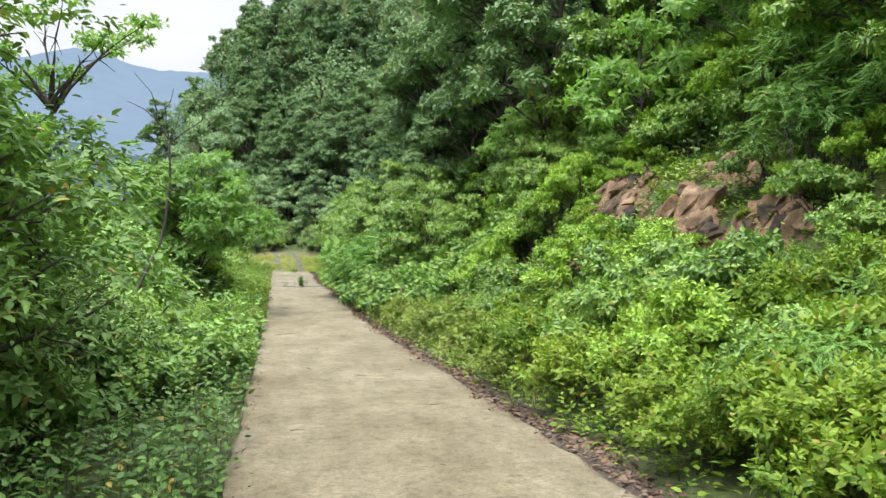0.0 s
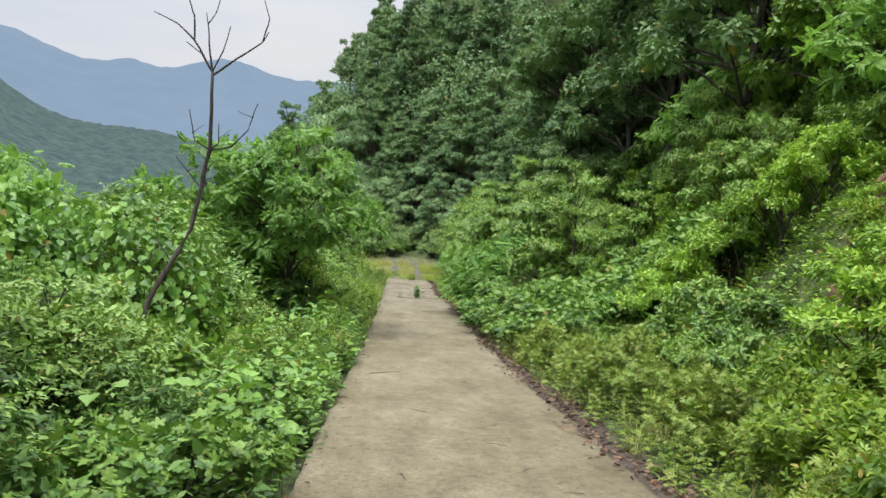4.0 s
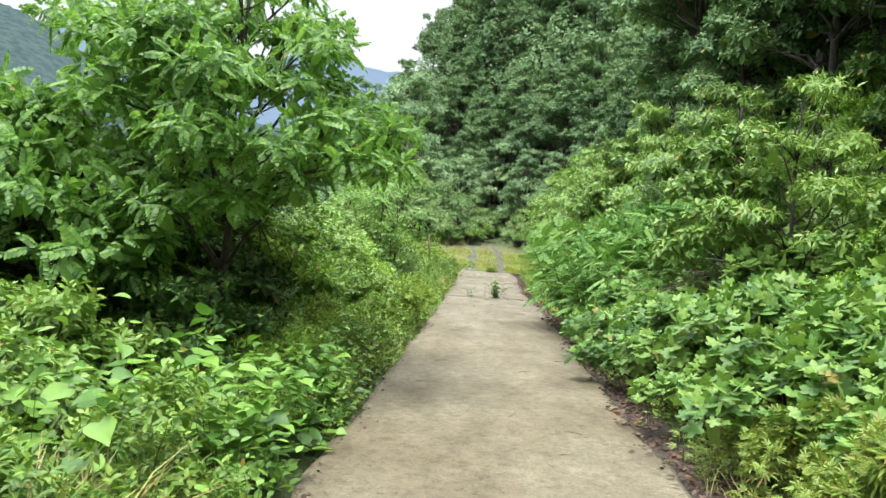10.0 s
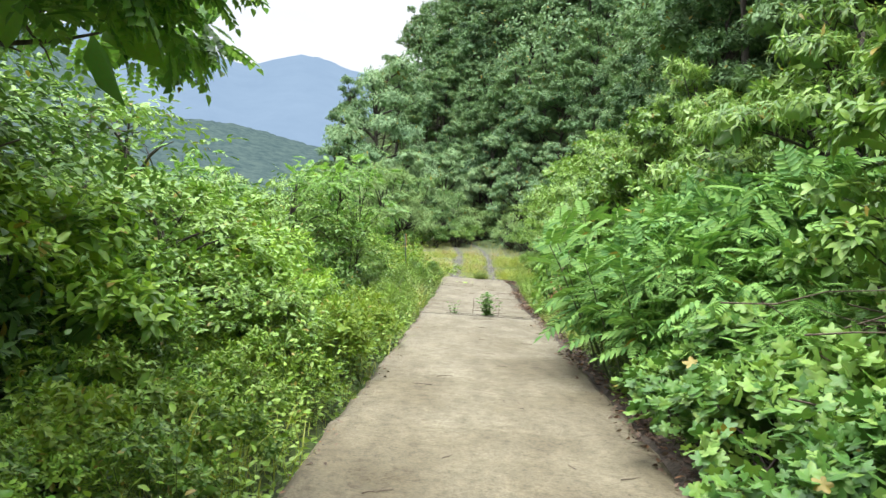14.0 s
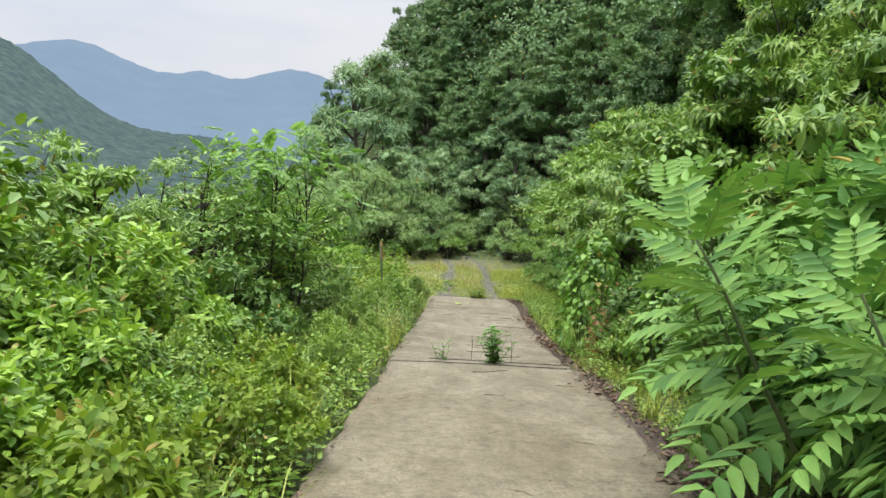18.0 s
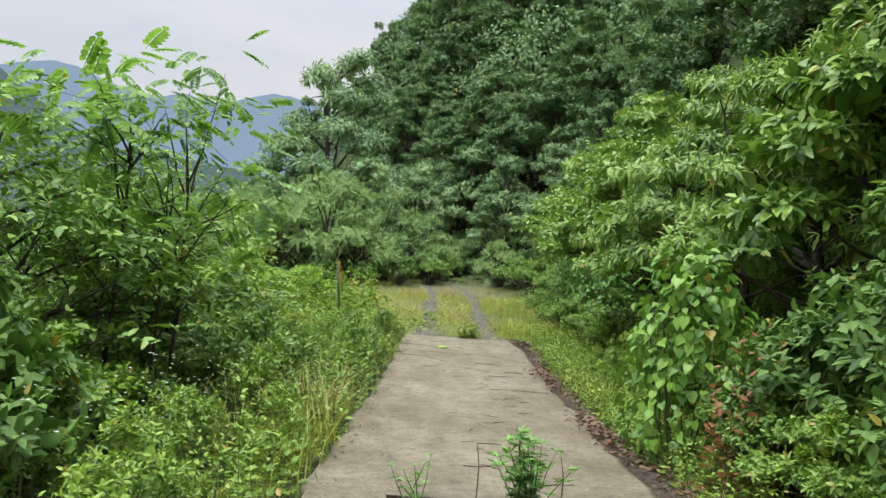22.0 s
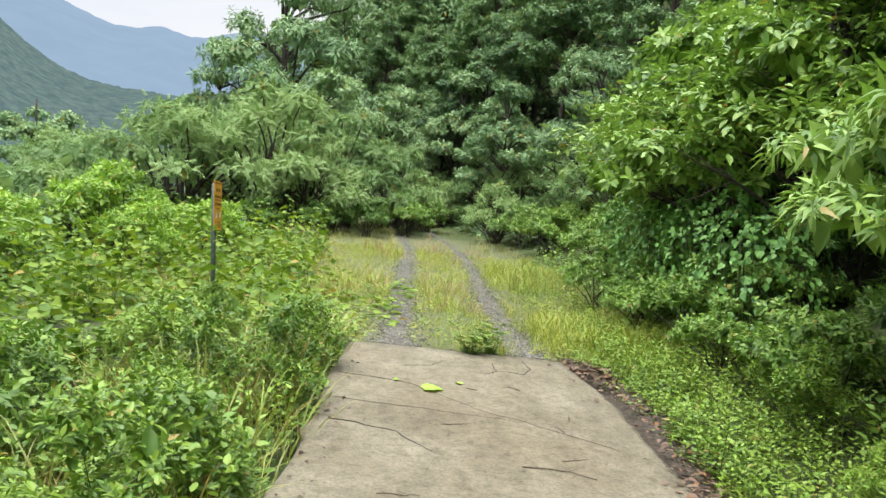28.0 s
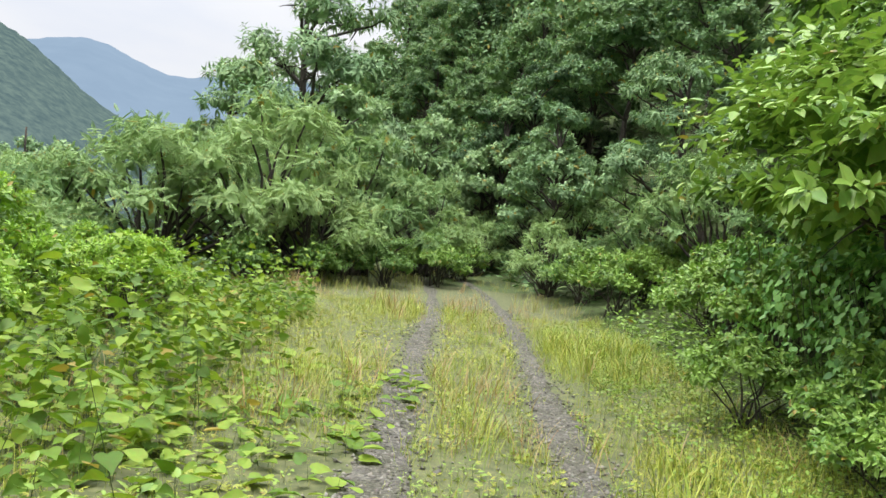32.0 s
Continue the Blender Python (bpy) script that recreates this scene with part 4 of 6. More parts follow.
K_SHADE = [tree_kind("dense tree beside the track, shade painted into its leaves", "dark trees", 270, 4.4, .08, (.1, 0), blob_set(270, 18, 1.6, 3.0, .66, .8, tall=.4), 900, 8, .45, .085, "leaf", M_BRAMBLE_SHADE, flat=1.1)]
K_BUSH = [tree_kind("big dense bushy tree leafy down to the ground", "big bushy trees", 77 + i, 4.6, .09, (.2, 0), blob_set(77 + i, 17, 1.75, 3.7, .60, .4, tall=.42), 1000, 8, .42, .185, "leaf" if i else "lance", M_LANCE, droop=.5, heart=9) for i in range(2)]
K_FOREST = [tree_kind("tall broadleaf tree on the wooded slope", "forest trees", 80 + i, 9.5, .16, (.6 * (i - 1), .4), blob_set(80 + i, 15, 2.1, 6.3, .85, 2.0, tall=.8), 1250, 7, .6, .235, "small", M_FOREST, droop=.5, heart=14, low=-.15) for i in range(3)]
K_FAR = [tree_kind("broadleaf tree at the far forest edge", "far forest trees", 90 + i, 9, .15, (.4 * (i - 1), .2), blob_set(90 + i, 16, 2.4, 6.0, .75, 1.2, tall=.65), 1150, 8, .7, .25, "lance" if i == 0 else "small", M_FAR_HAZE, droop=.45, heart=12) for i in range(3)]
K_FARSHRUB = [shrub_kind("field_bush", "spreading bush at the field edge, leaves greyed for haze", "field edge bushes", 100 + i, blob_set(100 + i, 17, 1.9, 2.5, .55, .2, tall=.6), 900, 3, .55, .29, "pinnate_fine", M_BUSH_HAZE, stem_r=.05, droop=.25, heart=14, lift=.5) for i in range(2)]

K_GLADE = [tree_kind("bushy light green sapling on the bank", "light saplings", 110 + i, 4.0, .045, (.2, .1), blob_set(110 + i, 12, 1.1, 3.1, .46, .5, tall=.5), 640, 8, .36, .14, "lance" if i else "leaf", M_LANCE, droop=.45, heart=8) for i in range(2)]
K_HIGH_SHADE = [tree_kind("tall forest tree added to shade the slope", "forest trees", 120 + i, 13.0, .17, (.5 - i, .3), blob_set(120 + i, 16, 3.0, 5.2, 1.05, 6.0, tall=.75), 1300, 7, .7, .26, "small", M_FOREST, droop=.5, heart=14) for i in range(2)]
K_FROND = [tree_kind("thin sapling with sparse drooping fronds", "frond saplings", 85 + i, 3.3, .028, (.25, .1), blob_set(85 + i, 7, .75, 2.3, .42, 1.1), 70, 2, .3, .27, "pinnate_wide", M_TREE, flat=1.0, sides=6) for i in range(2)]
K_DARK = [shrub_kind("dark_shrub", "shrub with shade painted into its dark leaves", "dark shrubs", 95 + i, blob_set(95 + i, 9, .8, 1.0, .42, .3, tall=.6), 330, 8, .42, .11, "leaf", M_BRAMBLE_SHADE, droop=.3, heart=10, reach=1.1) for i in range(2)]
K_WEED = [weed_kind("clump of bright green leafy weeds", "bright weed clumps", 130 + i, blob_set(130 + i, 4, .42, .6, .26, .15, tall=.8), 210, 9, .068, "oval", M_BRIGHT, droop=.2, heart=6, reach=1.7, lift=1.0) for i in range(2)]
K_MUGWORT = [weed_kind("clump of yellowish mugwort with cut leaves", "mugwort clumps", 140 + i, blob_set(140 + i, 4, .40, .55, .24, .15, tall=.85), 160, 8, .10, "cut", M_MUGWORT, droop=.15, heart=4, reach=1.8, lift=1.2) for i in range(2)]
K_HERB = [weed_kind("clump of fresh green leafy herbs", "herb clumps", 150 + i, blob_set(150 + i, 4, .38, .7, .24, .15, tall=.9), 190, 9, .064, "leaf", M_HERB, droop=.2, heart=5, reach=1.8, lift=1.2) for i in range(2)]

# ---- plants: standing one by one ----


def scatter(kinds, n, xr, yr, sc, seed, gap=0.8, relative=False, dz=0.0, skip=None):
    """n plants of the given kinds strewn over a stretch, kept apart; x may be counted from the foot of the hill."""
    g = np.random.default_rng(seed)
    done, tries = [], 0
    while len(done) < n and tries < n * 40:
        tries += 1
        y = g.uniform(*yr)
        x = g.uniform(*xr) + (float(hill_edge(y)) if relative else 0)
        if any((x - a) ** 2 + (y - b) ** 2 < gap * gap for a, b in done) or (skip and skip(x, y)):
            continue
        done.append((x, y))
        kinds[int(g.integers(len(kinds)))].at(x, y, g.uniform(*sc), g.uniform(0, 360), dz)


rocky = lambda x, y: 4.6 < x < 8.6 and 4.5 < y < 17
# bank above the track
scatter(K_YOUNG + K_ROUND, 8, (2.0, 2.9), (7, 20), (.3, .42), 43, 1.0, True)
scatter(K_YOUNG + K_ROUND, 22, (5.5, 8.5), (4, 24), (.8, 1.3), 31, 1.4, True, skip=rocky)
scatter(K_ROUND, 26, (1.0, 3.2), (1, 22), (.5, .75), 1, .9, True, skip=rocky)
scatter(K_ROUND + K_YOUNG[1:], 14, (5.5, 10.5), (16, 29), (1.0, 1.6), 36, 1.5, True, skip=rocky)
scatter(K_DARK, 16, (4.5, 10.5), (28, 48), (1.1, 1.7), 44, 1.5, True)
scatter(K_FOREST, 8, (4.5, 8), (32, 62), (.55, .8), 45, 2.2, True)
scatter(K_ROUND[:2] + K_YOUNG[:2], 40, (3.0, 7.5), (3, 40), (.8, 1.25), 2, 1.3, True, skip=rocky)
scatter(K_YOUNG, 16, (1.6, 5), (12, 36), (.7, 1.1), 3, 1.3, True, skip=rocky)
scatter(K_LOBED, 20, (.8, 2.9), (19.5, 28.5), (.9, 1.35), 4, .8, True)
scatter(K_LOBED, 12, (2.2, 4.2), (19.5, 29), (1.15, 1.6), 63, 1.1, True)
scatter(K_PINN, 12, (.65, 2.6), (27.5, 33), (.75, 1.15), 5, .8, True)
scatter(K_BIGPINN, 8, (1.1, 2.7), (30.0, 33.8), (.95, 1.3), 6, .8, True)
scatter(K_ROUND, 14, (.9, 3.0), (37, 50), (.6, .95), 8, .9, True)
scatter(K_DARK, 20, (2.8, 8), (38, 66), (.9, 1.4), 9, 1.4, True)
scatter(K_ROUND, 12, (1.2, 3.5), (56, 72), (.8, 1.2), 10, 1.2, True)
for i, (x, y, sc, tn) in enumerate(((6.0, 37.4, 1.05, 40), (5.3, 41.6, .95, 130), (5.0, 45.4, .95, 200), (5.6, 47.5, 1.15, 20), (5.8, 53.2, 1.1, 100), (6.4, 42, 1.2, 250), (6.2, 33, 1.1, 10))):
    (K_BUSH + K_LANCE)[i % 3].at(x, y, sc, tn)
for i, (x, y, sc) in enumerate(((3.9, 35.8, 1.0), (4.3, 36.9, 1.2), (3.9, 38.0, 1.05), (4.5, 38.9, 1.3), (4.0, 40.2, 1.1), (4.9, 40.2, 1.35), (5.1, 37.6, 1.4), (5.0, 35.6, 1.3))):
    K_DARK[i % 2].at(x, y, sc, 110 * i, label="dark bramble-like shrub at the foot of the bank")
K_BUSH[1].at(4.95, 55.2, 1.0, 60)
K_BUSH[0].at(4.9, 48.6, .95, 200)
scatter(K_ROUND, 8, (.7, 2.2), (51, 58), (.55, .85), 33, .8, True)
K_BUSH[0].at(5.2, 43.4, 1.0, 160)
scatter(K_YOUNG + K_ROUND[:1] + K_PINN[1:], 34, (1.1, 3.5), (1, 13), (.36, .56), 46, .75, True)
scatter(K_YOUNG + K_PINN + K_ROUND, 24, (5.7, 9.0), (5, 19), (.75, 1.2), 47, 1.1, True)
scatter(K_YOUNG + K_ROUND, 12, (.55, 1.7), (33.5, 40), (.42, .65), 48, .7, True)
scatter(K_YOUNG, 8, (-1.7, -1.0), (23.4, 26), (.35, .5), 49, .5)
scatter(K_YOUNG + K_ROUND + K_PINN[1:], 10, (3.7, 5.9), (3.5, 9.3), (.5, .8), 50, .9, True)
scatter(K_YOUNG + K_ROUND, 7, (1.3, 2.5), (34.5, 41), (.75, 1.05), 51, 1.0, True)
K_YOUNG[0].at(-2.7, 48.2, .6, 40)
K_YOUNG[1].at(-3.3, 47.1, .8, 140)
scatter(K_YOUNG, 14, (3.4, 6.6), (17.5, 28), (.8, 1.2), 52, 1.2, True)
for i, (x, y, sc) in enumerate(((-3.7, 16.9, 1.25), (-4.7, 16.4, 1.35), (-5.4, 18.4, 1.4), (-4.1, 18.6, 1.2))):
    K_YOUNG[i % 3].at(x, y, sc, 80 * i)
for i, (x, y, sc, tn) in enumerate(((4.5, 27.3, .72, 20), (5.2, 26.0, .82, 120), (6.2, 24.3, .8, 220), (6.3, 28.3, .85, 300), (7.2, 21.5, .8, 60), (6.8, 18.6, .7, 160), (8.0, 25.5, .9, 260))):
    K_GLADE[i % 2].at(x, y, sc, tn)
for i, (x, y, sc, tn) in enumerate(((8.9, 9.2, .9, 10), (9.6, 12.4, 1.0, 120), (8.9, 17.6, 1.0, 200), (9.4, 20.6, 1.05, 300), (8.4, 23.4, .9, 70), (10.6, 15.2, 1.1, 160), (10.4, 10.6, 1.0, 250), (7.9, 6.4, .85, 30), (9.2, 26.6, 1.0, 340), (11.4, 19.0, 1.2, 20), (11.8, 13.0, 1.2, 90))):
    (K_BUSH[1:] + K_LANCE[:1] + K_FEATHER[:1])[i % 3].at(x, y, sc, tn)
scatter(K_ROUND + K_YOUNG[:1] + K_PINN[1:], 26, (4.4, 8.4), (3.5, 12.5), (.5, .95), 61, .8, True, skip=lambda x, y: float(bare(x, y)) > -1.2)
# wood on the slope
scatter(K_FOREST, 34, (5.5, 11), (2, 66), (.7, 1.0), 11, 2.3, True, skip=lambda x, y: 6 < x < 10.5 and 7 < y < 20)
scatter(K_FOREST, 44, (10.5, 26), (-4, 70), (.85, 1.25), 16, 2.8, True)
scatter(K_FOREST, 26, (26, 55), (0, 90), (1.0, 1.4), 12, 4.2, True)
# tall trees added for their high, mostly unseen crowns, which shade the slope
scatter(K_HIGH_SHADE, 17, (6.0, 13), (29, 48), (.85, 1.1), 54, 2.4, True)
scatter(K_FAR, 9, (2.0, 7), (66, 92), (.6, .85), 13, 2.6, True)
scatter(K_FOREST, 34, (6, 24), (66, 122), (.9, 1.2), 37, 3.0, True)
scatter(K_FOREST, 14, (9, 26), (116, 142), (1.0, 1.4), 82, 3.0, True)
for i, (x, y) in enumerate(((-3.5, 128), (-5.2, 123), (-2.0, 125), (-4.6, 119), (-6.8, 126), (-1.5, 131), (-4.8, 133))):
    K_FOREST[i % 3].at(x, y, 1.15, 50 * i)
scatter(K_FOREST, 34, (6, 50), (118, 175), (1.1, 1.5), 14, 5.0, True)
scatter(K_FOREST, 16, (1.5, 9), (84, 116), (.75, 1.05), 53, 2.3, True)
scatter(K_FARSHRUB, 9, (.3, 4), (66, 92), (.7, 1.0), 15, 2.4, True)
# trees and bushes that close the field on the valley side
for i, (x, y, sc, tn) in enumerate(((-7.2, 82.5, 1.85, 20), (-11, 84, 1.2, 140), (-4.8, 77, .95, 70), (-6.2, 90, 1.0, 200), (-2.0, 86, .9, 10), (1.0, 88, .9, 80), (-14.5, 88, .9, 50))):
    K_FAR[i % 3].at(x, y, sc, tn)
for i, (x, y, sc, tn) in enumerate(((-5.4, 71, 1.6, 20), (-8.4, 70.5, 1.6, 100), (-3.2, 74, 1.4, 200), (-11.2, 69, 1.35, 300), (-1.4, 78, 1.2, 40), (-6.6, 75.5, 1.75, 160), (-13.4, 73, 1.3, 250), (-9.6, 65.5, .9, 30), (-3.9, 70.4, 1.0, 60))):
    K_FARSHRUB[i % 2].at(x, y, sc, tn)
scatter(K_ROUND, 16, (-9, 1.2), (72.5, 82), (.9, 1.3), 38, 1.3)
scatter(K_DARK + K_ROUND[:1], 12, (-11, -1.5), (67.5, 71), (.7, 1.0), 77, 1.0)
for i, (x, y, sc) in enumerate(((4.2, 8.6, .95), (4.75, 10.3, .9), (3.9, 6.7, .8), (5.2, 7.7, 1.0), (5.0, 12.3, 1.0))):
    (K_ROUND + K_YOUNG)[(i * 2) % 5].at(x, y, sc, 95 * i)
# tufts rooted in the cracks of the rock
scatter(K_WEED[:2] + K_YOUNG[:1], 20, (5.4, 8.2), (8.2, 16.0), (.28, .5), 91, .5, skip=lambda x, y: float(bare(x, y)) < -.15)
# clumps of weeds along both edges
for i, (x, y, sc) in enumerate(((3.1, 3.8, .9), (3.55, 4.4, 1.1), (3.0, 4.9, .8), (3.95, 3.6, 1.1), (3.3, 5.6, .95), (4.3, 4.6, 1.2))):
    K_WEED[i % 2].at(x, y, sc, 70 * i)
scatter(K_WEED, 46, (.35, 3.2), (2.5, 12), (.75, 1.25), 71, .55, True)
scatter(K_MUGWORT, 34, (.3, 1.7), (9, 21.5), (.7, 1.1), 72, .55, True)
scatter(K_HERB + K_WEED[:1], 16, (.35, 1.3), (33, 51), (.5, .8), 73, .7, True)
scatter(K_WEED + K_HERB, 34, (-2.4, -.75), (24.5, 35), (.7, 1.15), 74, .55)
scatter(K_HERB, 30, (-2.2, -.75), (35.5, 50.5), (.5, .85), 75, .5)
for i, (x, y, sc) in enumerate(((-2.3, 44.5, .95), (-3.0, 45.7, 1.2), (-2.55, 46.9, .9), (-3.6, 44.0, 1.3), (-3.7, 47.2, 1.25), (-2.1, 43.2, .75), (-2.9, 48.3, .8))):
    (K_ROUND + K_DARK[:1])[i % 4].at(x, y, sc, 130 * i)
scatter(K_HERB, 14, (-2.6, -.75), (13, 20), (.7, 1.0), 76, .6)
scatter(K_LOBED, 9, (-2.2, -.95), (8.5, 13.5), (.5, .75), 80, .6)
for i, (x, y, sc) in enumerate(((-1.6, 8.9, .6), (-2.3, 9.9, .75), (-1.3, 10.9, .5), (-2.6, 8.0, .7), (-1.9, 11.6, .6))):
    K_DARK[i % 2].at(x, y, sc, 66 * i)
def sumac_shoot():
    """A single upright shoot with long pinnate fronds spreading from its top."""
    g = np.random.default_rng(333)
    w, c = Soup(), Soup()
    p = bent(g, (0, 0, -.1), (-.12, .05, 2.0), 7, .05)
    tube(w, p, np.linspace(.018, .007, 7), 6)
    k = 15
    at = np.linspace(.45, 1.0, k)
    P = np.stack([np.interp(at * 6, np.arange(7), p[:, a]) for a in range(3)], 1)
    az = np.arange(k) * 2.4 + .4
    out = np.stack([np.cos(az), np.sin(az), np.zeros(k)], 1)
    put_leaves(c, "pinnate_big", P, out * (1.25 - .75 * at)[:, None] + UP * (.1 + .6 * at ** 3)[:, None] + g.normal(0, .1, (k, 3)), UP + g.normal(0, .25, (k, 3)), (.64 - .26 * at ** 3) * g.uniform(.8, 1.15, k))
    return Kind("sumac_shoot", (w.mesh("shoot_stem", M_STEM, True), c.mesh("shoot_fronds", M_PINNATE)), "upright shoot with long drooping pinnate fronds", "shrub", "pinnate shoots", ("stem", "foliage"))


K_SHOOT = sumac_shoot()
for x, y, sc, lean, tn in ((2.62, 31.1, .9, 28, -90), (2.7, 32.0, 1.0, 25, -75), (2.65, 30.2, .85, 22, -100), (2.7, 33.0, 1.1, 18, -80), (2.95, 33.8, 1.15, 12, -60), (2.8, 29.3, .8, 20, -110), (3.4, 32.2, 1.2, 5, 40)):
    K_SHOOT.at(x, y, sc, tn, tilt=lean)
# valley side
for i, (x, y, sc, tn) in enumerate(((-4.0, 41.4, .95, 90), (-4.2, 46.0, 1.05, 10))):
    K_LOCUST[i % 2].at(x, y, sc, tn)
K_SPREAD[0].at(-3.1, 5.4, 1.0, 120)
K_OVER[0].at(-3.05, 9.9, 1.0, 0)
K_SPREAD[0].at(-2.4, 24.2, 1.28, 0)
K_SHADE[0].at(-3.6, 26.0, .9, 200)
K_FEATHER[0].at(-4.9, 25.0, 1.3, 310)
K_FEATHER[1].at(-4.4, 24.0, 1.15, 40)
K_FEATHER[1].at(-4.6, 15.9, .85, 10)
K_LOCUST[0].at(-3.7, 17.6, .8, 130)
for x, y, sc, tn in ((-3.3, 7.0, .8, 200), (-4.2, 9.4, .95, 60), (-5.2, 4.5, 1.1, 310)):
    K_SHADE[0].at(x, y, sc, tn)
K_SHADE[0].at(-4.6, 6.8, 1.2, 90)
K_SHADE[0].at(-2.6, 5.6, .95, 0, label="leafy tree reaching over the start of the track")
K_FEATHER[1].at(-5.6, 24.4, 1.0, 200)
K_SHADE[0].at(-3.3, 4.2, .9, 100)
for i, (x, y, sc) in enumerate(((-2.7, 25.8, .95), (-3.1, 24.8, .9), (-3.5, 24.7, 1.05), (-2.5, 26.3, 1.0), (-2.3, 23.4, .9), (-4.3, 24.6, 1.1), (-5.0, 24.2, 1.15), (-2.9, 25.6, 1.2), (-5.8, 24.0, 1.2), (-3.8, 25.8, 1.2), (-4.6, 26.2, 1.3))):
    K_DARK[i % 2].at(x, y, sc, 77 * i)
for i, (x, y, sc, tn) in enumerate(((-2.75, 42.1, 1.0, 20), (-3.6, 43.2, 1.1, 140), (-4.4, 45.0, 1.2, 60), (-2.0, 7.2, .9, 200), (-2.7, 30.4, .8, 90), (-2.95, 41.7, 1.3, 70), (-2.5, 42.7, 1.2, 250))):
    K_FROND[i % 2].at(x, y, sc, tn)
for i, (x, y, sc) in enumerate(((-2.3, 28.9, .6), (-3.1, 30.3, .65))):
    K_LOCUST[i].at(x, y, sc, 50 * i, label="young sapling of slender leafy twigs")
for i, (x, y, sc) in enumerate(((-1.9, 30.4, 1.1), (-2.0, 32.2, 1.0), (-3.1, 28.6, 1.2))):
    K_YOUNG[i % 3].at(x, y, sc, 50 * i)
for i, (x, y, sc) in enumerate(((3.3, 29.5, .95), (3.4, 30.6, 1.1), (3.5, 31.8, 1.15), (3.4, 32.9, 1.2))):
    K_BIGPINN[i % 2].at(x, y, sc, 100 * i)
for i, (x, y, sc) in enumerate(((3.2, 22.6, .85), (3.1, 23.9, .9), (3.05, 25.3, .95), (2.98, 26.5, .95), (2.95, 27.6, .95), (3.1, 28.6, .9))):
    K_LOBED[i % 2].at(x, y, sc, 100 * i)
for i, (x, y, sc, tn) in enumerate(((-3.9, 18.3, .82, 30), (-5.3, 19.6, .9, 110), (-6.6, 18.0, .85, 200), (-3.3, 17.2, .66, 290))):
    K_LOCUST[i % 2].at(x, y, sc, tn)
for i, (x, y, sc, tn) in enumerate(((-3.6, 36.2, .78, 60), (-4.7, 37.4, .9, 170), (-5.6, 35.2, .95, 250), (-4.3, 39.4, .85, 20))):
    K_GLADE[i % 2].at(x, y, sc, tn)
K_FEATHER[0].at(-5.4, 17.2, .95, 200)
K_FEATHER[1].at(-6.6, 15.2, 1.0, 20)
# trees added out of view to shade the verge at the start
K_UNSEEN[0].at(-4.2, 5.4, 1.1, 90)
K_UNSEEN[0].at(-3.7, 2.2, 1.0, 160)
K_UNSEEN[0].at(-4.9, 8.2, 1.0, 280)
scatter(K_DARK + K_ROUND[:1], 9, (-4.2, -2.1), (3.5, 7.5), (.8, 1.2), 21, .85)
scatter(K_ROUND + K_DARK[:1], 14, (-5.5, -2.5), (7, 13.5), (.75, 1.2), 34, .9)
scatter(K_ROUND + K_YOUNG, 22, (-7.5, -2.6), (12, 22), (.8, 1.2), 22, 1.2)
scatter(K_YOUNG, 23, (-7.5, -2.7), (26.5, 33.5), (1.15, 1.65), 23, 1.2)
scatter(K_YOUNG, 7, (-6.5, -2.8), (33.2, 36), (1.1, 1.5), 83, 1.1)
scatter(K_ROUND + K_DARK[:1], 10, (-6.5, -2.5), (35.5, 40.5), (.9, 1.4), 79, 1.1)
scatter(K_YOUNG[:1] + K_LOCUST[:1], 5, (-5.6, -3.6), (25.5, 33), (.95, 1.15), 62, 1.4)
scatter(K_YOUNG, 9, (-2.6, -1.5), (26, 33), (.55, .8), 35, .8)
scatter(K_ROUND + K_YOUNG[:1], 13, (-5.5, -2.7), (37, 47.5), (.7, 1.1), 24, 1.05)
scatter(K_YOUNG + K_ROUND, 24, (-12, -5), (20, 62), (.9, 1.4), 25, 1.8)
scatter(K_YOUNG, 10, (-9, -4), (52, 64), (.7, 1.0), 26, 1.5)
scatter(K_FARSHRUB, 26, (-34, -9), (18, 72), (.7, 1.15), 27, 3.2)
scatter(K_FAR, 16, (-60, -14), (60, 130), (.6, .95), 28, 5)


